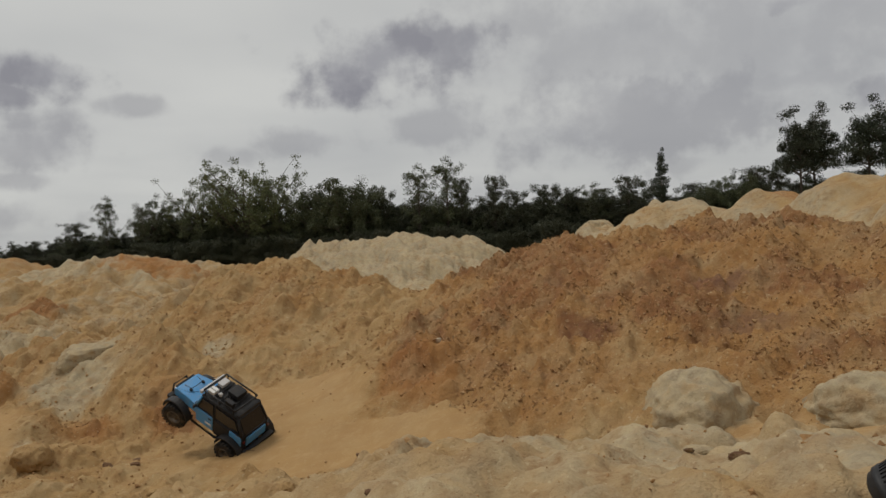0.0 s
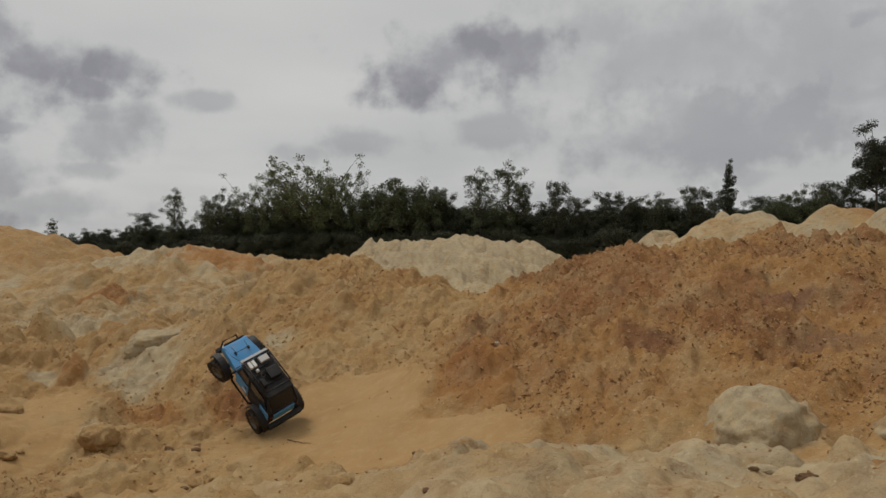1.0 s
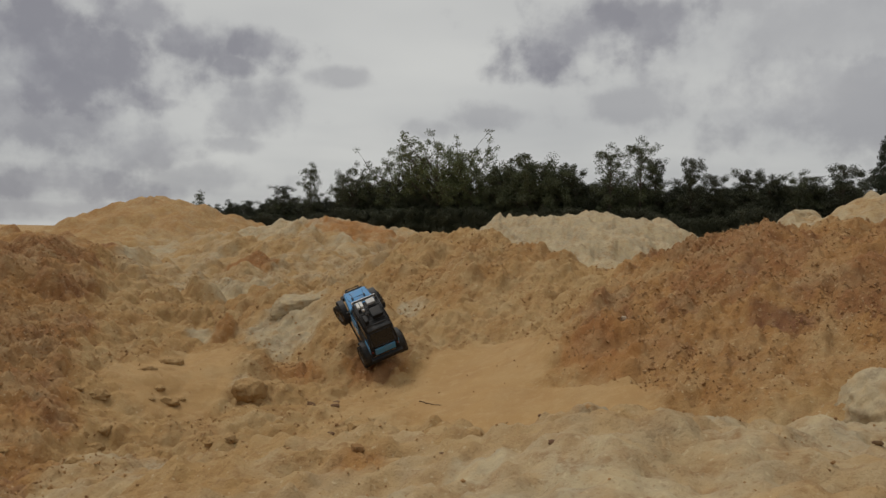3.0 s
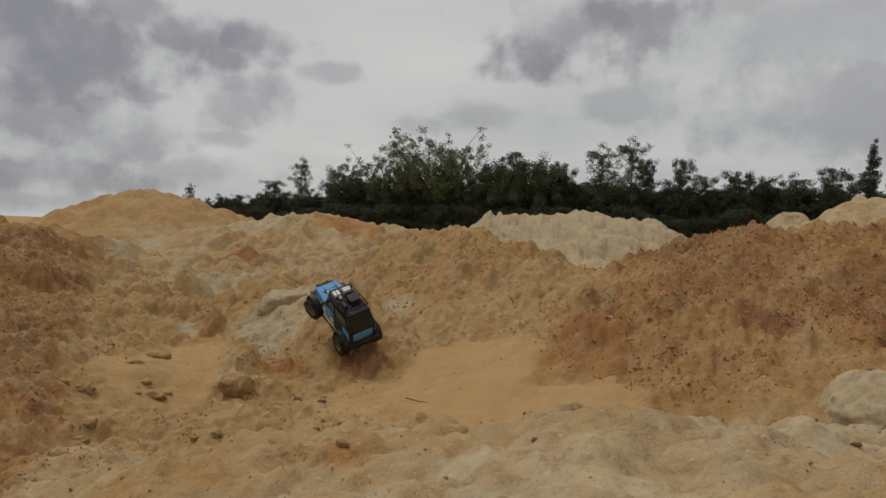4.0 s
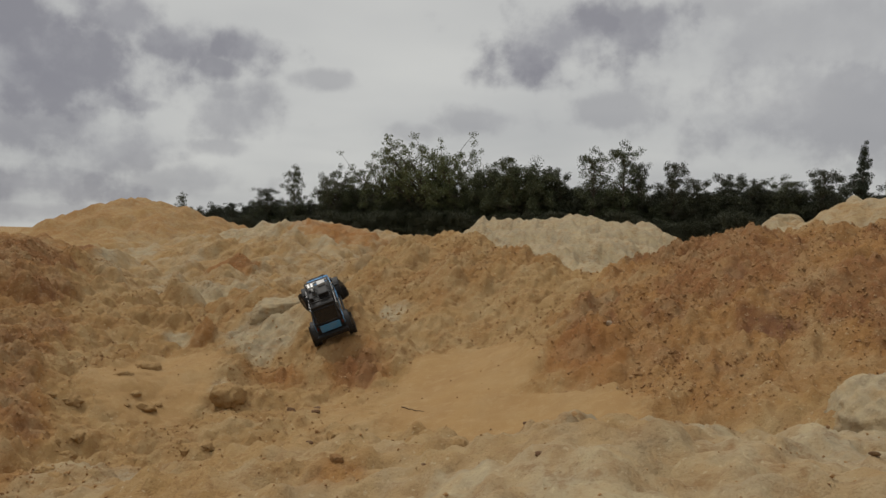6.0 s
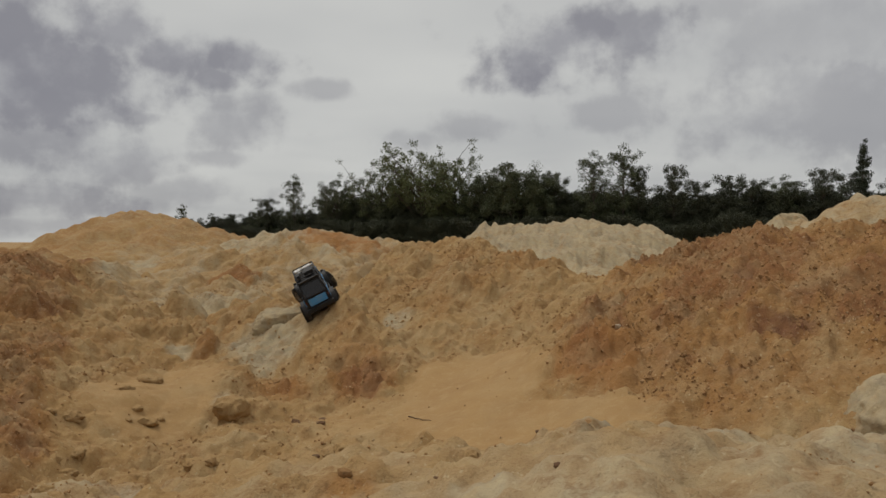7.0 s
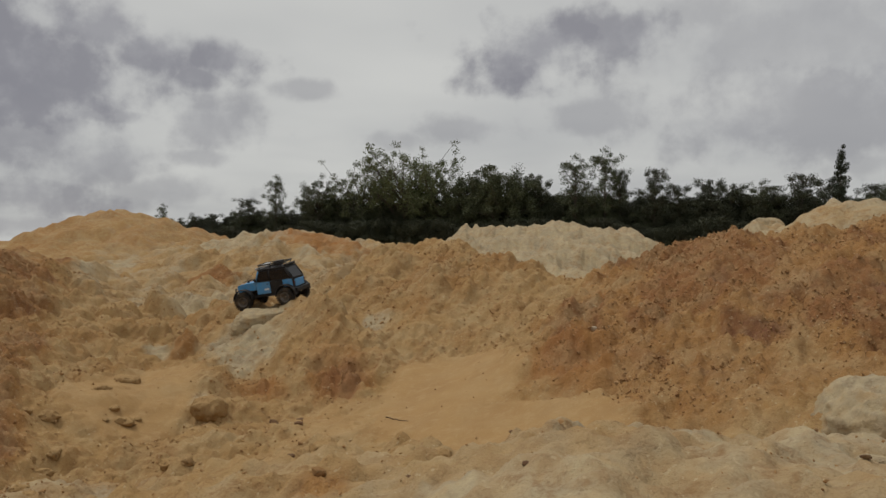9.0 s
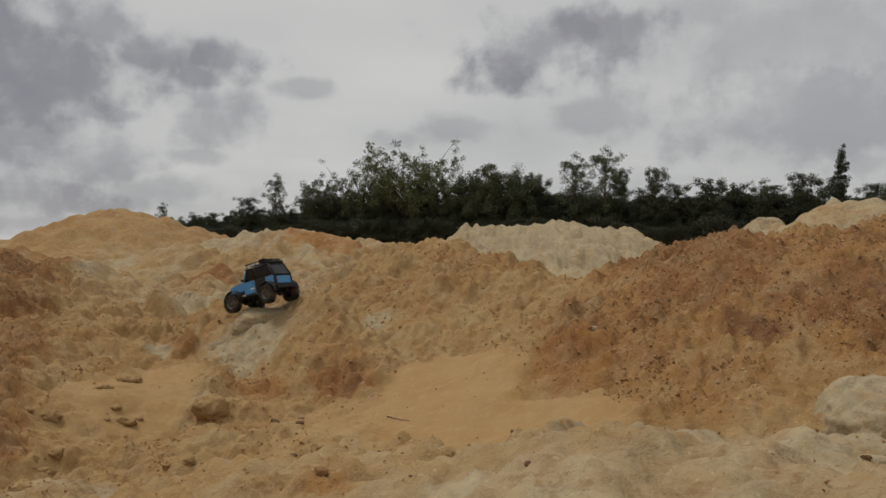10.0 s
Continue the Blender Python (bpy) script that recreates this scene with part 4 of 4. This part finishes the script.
def make_wheel(truck, x, y, spare=False):
    w = new("wheel" if not spare else "spare_wheel")
    w.parent = truck
    w.empty_display_size = 0.03
    w["label"] = "chunky black tyre on a grey beadlock rim"
    out = 1 if x > 0 else -1
    hw, R = 0.021, 0.056
    bm = lathe([(-hw * 0.85, 0.031), (-hw, 0.036), (-hw * 1.05, 0.046), (-hw * 0.9, 0.0535), (-hw * 0.6, 0.055), (0, 0.0555), (hw * 0.6, 0.055), (hw * 0.9, 0.0535),
                (hw * 1.05, 0.046), (hw, 0.036), (hw * 0.85, 0.031), (-hw * 0.85, 0.031)])
    for k in range(22):
        for s in (-1, 1):
            a = 2 * math.pi * (k + (0.5 if s > 0 else 0)) / 22
            turn = Matrix.Rotation(a, 4, "X")
            c = turn @ Vector((s * 0.0115, 0, 0.0565))
            box(c, (0.019, 0.0095, 0.006), 0.001, bm, turn)
    part("tyre", bm, RUBBER, w)
    bm = lathe([(out * hw * 0.2, 0.004), (out * hw * 0.55, 0.005), (out * hw * 0.6, 0.009), (out * hw * 0.2, 0.011), (out * hw * 0.15, 0.022), (out * hw * 0.75, 0.025),
                (out * hw * 0.95, 0.0285), (out * hw * 0.95, 0.0325), (out * hw * 0.7, 0.0335), (-out * hw * 0.8, 0.0325)])
    for k in range(6):
        turn = Matrix.Rotation(2 * math.pi * k / 6, 4, "X")
        box(turn @ Vector((out * hw * 0.42, 0, 0.0165)), (0.006, 0.006, 0.017), 0.001, bm, turn)
    part("rim", bm, STEEL, w, "grey metal rim with six spokes")
    return w


def make_truck():
    t = thing("model_truck", pose(0, 0, 0), "dusty blue radio-controlled off-road truck with black roof rack", "model truck")
    cabw = lambda y, z: 0.078 - max(0, z - 0.165) * 0.16
    # lower tub, hood and grille
    body = part("body", prism([(0.055, 0.085), (0.06, 0.168), (-0.205, 0.168), (-0.212, 0.10), (-0.19, 0.085)], lambda y, z: 0.078), BLACK, t, "black lower tub")
    part("hood", prism([(0.06, 0.12), (0.06, 0.170), (0.13, 0.169), (0.195, 0.162), (0.208, 0.150), (0.206, 0.115)], lambda y, z: 0.076 - max(0, y - 0.06) * 0.10), BLUE, t, "blue painted hood")
    part("grille", box((0, 0.209, 0.135), (0.10, 0.008, 0.045), 0.003), BLACK, t)
    for s in (-1, 1):
        part("headlight", lathe([(0, 0.0005), (0.004, 0.008), (0.002, 0.012), (-0.006, 0.012)], 14), LAMP, t).matrix_basis = Matrix.Translation(Vector((s * 0.042, 0.213, 0.14)) * S) @ pose(0, 0, 0, 0, 0, 90)
    # hood latches and the two thin lines that run to the roof
    hood_rod = rod([(-0.036, 0.175, 0.178), (-0.03, 0.135, 0.181), (0.03, 0.135, 0.181), (0.036, 0.175, 0.178)], 0.0016)
    part("hood_rail", hood_rod, BLACK, t)
    for s in (-1, 1):
        part("hood_latch", box((s * 0.034, 0.135, 0.175), (0.009, 0.014, 0.010), 0.002), BLACK, t)
        part("limb_riser", rod([(s * 0.06, 0.19, 0.166), (s * 0.06, 0.12, 0.19), (s * 0.062, 0.062, 0.238)], 0.0011, 5), BLACK, t)
    part("cowl", box((0, 0.062, 0.172), (0.146, 0.016, 0.008), 0.002), BLACK, t)
    # cab above the belt line
    part("cab", prism([(0.058, 0.168), (0.030, 0.236), (-0.165, 0.238), (-0.203, 0.168)], lambda y, z: 0.070 - max(0, z - 0.168) * 0.12, 0.004), SEAT, t, "dark cabin behind tinted windows")
    part("windscreen", prism([(0.063, 0.172), (0.037, 0.233), (0.033, 0.233), (0.058, 0.172)], lambda y, z: 0.064 - (z - 0.17) * 0.15, 0.001), GLASS, t)
    frame_w = lambda z: 0.0745 - (z - 0.168) * 0.14
    for s in (-1, 1):
        for name, a, b in (("front_pillar", (0.060, 0.168), (0.032, 0.240)), ("middle_pillar", (-0.045, 0.168), (-0.045, 0.242)), ("rear_pillar", (-0.205, 0.165), (-0.168, 0.242))):
            (y0, z0), (y1, z1) = a, b
            part(name, rod([(s * frame_w(z0), y0, z0), (s * frame_w(z1), y1, z1)], 0.0055, 8), BLACK if name != "front_pillar" else BLUE, t)
        part("roof_rail", rod([(s * frame_w(0.242), 0.034, 0.242), (s * frame_w(0.242), -0.168, 0.244)], 0.006, 8), BLACK, t)
        # doors and quarter panels
        part("door", box((s * 0.0785, 0.006, 0.128), (0.006, 0.098, 0.076), 0.004), BLUE, t, "blue front door")
        part("door_window", prism([(0.046, 0.172), (0.026, 0.232), (-0.038, 0.234), (-0.038, 0.172)], lambda y, z: 0.002, 0.0005), GLASS, t).matrix_basis = pose(s * 0.0735 * S, 0, 0, 0, 0, 0) @ Matrix.Translation((0, 0, 0))
        part("door_handle", box((s * 0.083, -0.028, 0.152), (0.004, 0.014, 0.005), 0.001), BLACK, t)
        part("mirror", box((s * 0.092, 0.052, 0.182), (0.018, 0.008, 0.014), 0.003), BLACK, t)
        part("rear_side_panel", box((s * 0.0785, -0.092, 0.122), (0.005, 0.088, 0.082), 0.004), BLACK, t, "black rear side panel")
        part("rear_window", prism([(-0.052, 0.172), (-0.052, 0.232), (-0.158, 0.232), (-0.188, 0.172)], lambda y, z: 0.002, 0.0005), GLASS, t).matrix_basis = Matrix.Translation((s * 0.0725 * S, 0, 0))
        part("quarter_panel", box((s * 0.0785, -0.172, 0.142), (0.006, 0.068, 0.048), 0.004), BLUE, t, "blue rear quarter panel")
        part("white_decal", box((s * 0.0822, -0.018, 0.118), (0.0012, 0.034, 0.010), 0), LAMP, t, "small white marking on the door")
        part("rock_slider", rod([(s * 0.075, 0.085, 0.085), (s * 0.09, 0.07, 0.078), (s * 0.09, -0.07, 0.078), (s * 0.075, -0.085, 0.085)], 0.006, 8), BLACK, t)
        for y in (0.155, -0.155):
            arch, rings = bmesh.new(), []
            for a in (math.pi * k / 12 for k in range(13)):
                rings.append([arch.verts.new(Vector((s * (0.098 + dx), y + (0.069 + dr) * math.cos(a), 0.068 + (0.066 + dr) * math.sin(a))) * S)
                              for dx, dr in ((-0.022, 0), (-0.022, 0.004), (0.008, 0.004), (0.011, 0.002), (0.011, -0.002), (0.008, 0))])
            for p, q in zip(rings, rings[1:]):
                for k in range(6):
                    arch.faces.new((p[k], p[(k + 1) % 6], q[(k + 1) % 6], q[k]))
            arch.faces.new(rings[0])
            arch.faces.new(rings[-1])
            bmesh.ops.recalc_face_normals(arch, faces=arch.faces[:])
            part("wheel_arch", arch, BLACK, t, "black plastic wheel arch")
        part("tail_light", box((s * 0.070, -0.2135, 0.142), (0.009, 0.006, 0.013), 0.002), RED, t)
    # tail
    part("tailgate", box((0, -0.2125, 0.134), (0.112, 0.007, 0.046), 0.003), BLUE, t, "blue tailgate panel")
    part("back_window", prism([(-0.2045, 0.172), (-0.2085, 0.172), (-0.1725, 0.236), (-0.1685, 0.236)], lambda y, z: 0.058, 0.0008), GLASS, t)
    part("back_window_bar", rod([(-0.064, -0.208, 0.169), (0.064, -0.208, 0.169)], 0.004, 8), BLACK, t)
    part("rear_bumper", box((0, -0.228, 0.092), (0.172, 0.022, 0.026), 0.005), BLACK, t)
    part("front_bumper", box((0, 0.228, 0.092), (0.150, 0.022, 0.024), 0.005), BLACK, t)
    part("winch", lathe([(-0.02, 0.001), (-0.02, 0.009), (0.02, 0.009), (0.02, 0.001)], 14), STEEL, t).matrix_basis = Matrix.Translation(Vector((0, 0.222, 0.110)) * S)
    part("bull_bar", rod([(-0.045, 0.236, 0.10), (-0.035, 0.240, 0.135), (0.035, 0.240, 0.135), (0.045, 0.236, 0.10)], 0.0045, 8), BLACK, t)
    # roof, rack and what is fixed to it
    part("roof", prism([(0.034, 0.236), (0.030, 0.248), (-0.16, 0.250), (-0.176, 0.240), (-0.17, 0.234)], lambda y, z: 0.066, 0.004), BLACK, t, "black hard top")
    rack = bmesh.new()
    for s in (-1, 1):
        rod([(s * 0.064, 0.028, 0.274), (s * 0.064, -0.150, 0.276)], 0.0035, 8, rack)
        for y in (0.02, -0.06, -0.14):
            rod([(s * 0.064, y, 0.246), (s * 0.064, y, 0.275)], 0.0028, 6, rack)
    for y in (0.028, -0.150):
        rod([(-0.064, y, 0.275), (0.064, y, 0.275)], 0.0035, 8, rack)
    part("roof_rack", rack, BLACK, t, "black tube roof rack")
    for y in (-0.02, -0.05, -0.08, -0.11):
        part("rack_slat", box((0, y, 0.2585), (0.124, 0.008, 0.004), 0.001), BLACK, t)
    bar = part("light_bar", box((0, 0.044, 0.252), (0.134, 0.012, 0.014), 0.003), SILVER, t, "silver light bar over the windscreen")
    for k in range(6):
        part("bar_lens", box((-0.055 + 0.022 * k, 0.0505, 0.252), (0.016, 0.002, 0.009), 0.0007), LAMP, bar)
    part("rack_box", box((0.024, 0.004, 0.268), (0.044, 0.030, 0.016), 0.003), SILVER, t, "grey box strapped to the rack")
    for k in range(2):
        part("white_can", box((-0.046 + 0.019 * k, 0.002, 0.268), (0.015, 0.034, 0.016), 0.003), LAMP, t, "white can on the rack")
    part("rack_lamp", lathe([(0, 0.0005), (0.005, 0.007), (0.0, 0.009), (-0.008, 0.008), (-0.008, 0.0005)], 12), SILVER, t).matrix_basis = Matrix.Translation(Vector((-0.030, -0.036, 0.268)) * S)
    part("recovery_rope", lathe([(-0.003, 0.009), (0, 0.012), (0.003, 0.009), (0, 0.0065), (-0.003, 0.009)], 16), STEEL, t).matrix_basis = Matrix.Translation(Vector((-0.022, -0.066, 0.265)) * S) @ pose(0, 0, 0, 0, 90, 0)
    part("rack_bag", box((0.022, -0.078, 0.272), (0.058, 0.056, 0.024), 0.007), BLACK, t, "black gear bag on the rack")
    part("jerry_can", box((-0.046, -0.104, 0.274), (0.020, 0.040, 0.028), 0.004), BLACK, t, "black jerry can on the rack")
    part("rear_rack_bar", box((0, -0.164, 0.256), (0.128, 0.018, 0.012), 0.004), BLACK, t)
    # frame, axles and shafts
    for s in (-1, 1):
        part("frame_rail", box((s * 0.03, 0, 0.078), (0.010, 0.40, 0.014), 0.002), BLACK, t)
    for y in (0.155, -0.155):
        part("axle", rod([(-0.085, y, 0.058), (0.085, y, 0.058)], 0.009, 8), BLACK, t)
        part("differential", lathe([(-0.018, 0.004), (-0.012, 0.017), (0.012, 0.017), (0.018, 0.004)], 12), BLACK, t).matrix_basis = Matrix.Translation(Vector((0.012, y, 0.058)) * S)
        for s in (-1, 1):
            part("shock", rod([(s * 0.06, y - 0.012, 0.062), (s * 0.048, y - 0.03, 0.125)], 0.0065, 8), STEEL, t)
    wheels = [make_wheel(t, s * 0.1, y) for y in (0.155, -0.155) for s in (-1, 1)]
    return t, wheels


TRUCK, WHEELS = make_truck()


def make_ribbed_thing():
    """Black ribbed end of something round, unidentified, on the bank; built as a drum."""
    t = thing("black_canister", pose(0.532, 1.298, 0.617, 0, 0, 0) @ Matrix.Rotation(radians(-32), 4, "Z") @ Matrix.Rotation(radians(-38), 4, "Y"), "unidentified black ribbed round thing lying on pale sand", "canister")
    prof = [(-0.045, 0.0), (-0.045, 0.046), (-0.038, 0.053), (-0.03, 0.054), (-0.028, 0.057), (-0.018, 0.057), (-0.016, 0.054), (0.0, 0.054), (0.002, 0.058), (0.014, 0.058), (0.018, 0.052), (0.018, 0.045), (0.013, 0.042)]
    part("shell", lathe([(x / S, r / S) for x, r in prof], 40), BLACK, t)
    part("face", lathe([(0.0125 / S, 0.0425 / S), (0.0115 / S, 0.030 / S), (0.0105 / S, 0.0005 / S)], 40), GLASS, t, "smooth dark end face")
    ribs = bmesh.new()
    for k in range(44):
        turn = Matrix.Rotation(2 * math.pi * k / 44, 4, "X")
        box(turn @ Vector((-0.008 / S, 0, 0.0545 / S)), (0.014 / S, 0.0035 / S, 0.003 / S), 0.0008, ribs, turn)
    part("grip_ribs", ribs, BLACK, t)


make_ribbed_thing()


def truck_at(x, y, z, yaw, pitch, roll):
    return pose(x, y, z, 0, 0, yaw) @ pose(0, 0, 0, pitch) @ pose(0, 0, 0, 0, roll)


TRUCK_PATH = [
    (0.0, truck_at(-1.580, 3.773, 0.206, 72.3, 29.0, -25.4)),
    (0.5, truck_at(-1.622, 3.750, 0.270, 74.4, 39.6, -36.6)),
    (1.0, truck_at(-1.767, 3.950, 0.321, 71.7, 43.7, -33.6)),
    (1.5, truck_at(-1.905, 4.086, 0.320, 72.6, 42.7, -30.0)),
    (2.0, truck_at(-2.010, 4.226, 0.383, 66.7, 47.2, -29.8)),
    (2.5, truck_at(-1.984, 4.251, 0.380, 55.6, 43.1, -32.2)),
    (4.0, truck_at(-2.134, 4.275, 0.391, 62.0, 32.2, -24.2)),
    (4.5, truck_at(-2.163, 4.310, 0.407, 57.2, 37.8, -30.2)),
    (5.0, truck_at(-2.218, 4.355, 0.433, 58.7, 45.1, -30.1)),
    (5.5, truck_at(-2.228, 4.372, 0.421, 42.0, 42.0, -24.0)),
    (7.0, truck_at(-2.612, 4.972, 0.563, 36.3, 17.6, -28.8)),
    (7.5, truck_at(-2.763, 5.090, 0.566, 54.9, 11.6, -23.4)),
    (8.0, truck_at(-2.688, 4.948, 0.526, 60.6, 2.2, -21.6)),
    (8.5, truck_at(-2.762, 4.964, 0.523, 76.5, -7.4, -9.7)),
    (9.0, truck_at(-2.911, 5.134, 0.544, 88.6, -8.0, -8.7)),
    (9.5, truck_at(-3.012, 5.237, 0.516, 85.0, -6.8, -3.4)),
    (10.0, truck_at(-2.891, 4.932, 0.539, 74.1, -14.1, -0.5)),
]


def motions():
    walk(TRUCK, TRUCK_PATH)
    for wheel, (x, y) in zip(WHEELS, ((-0.1, 0.155), (0.1, 0.155), (-0.1, -0.155), (0.1, -0.155))):
        rows, a = [], 20.0 * (x > 0) + 13.0 * (y > 0)
        for k in range(101):
            t = k / 10
            steer = 0.0 if y < 0 else (14.0 if t < 5.2 else 24.0 if t < 8.2 else 8.0)
            rows.append((t, pose(x * S, y * S, 0.058 * S, 0, 0, steer) @ pose(0, 0, 0, -a)))
            a += 52.0 if t < 6.5 else 34.0 if t < 9.0 else 18.0
        walk(wheel, rows)


motions()
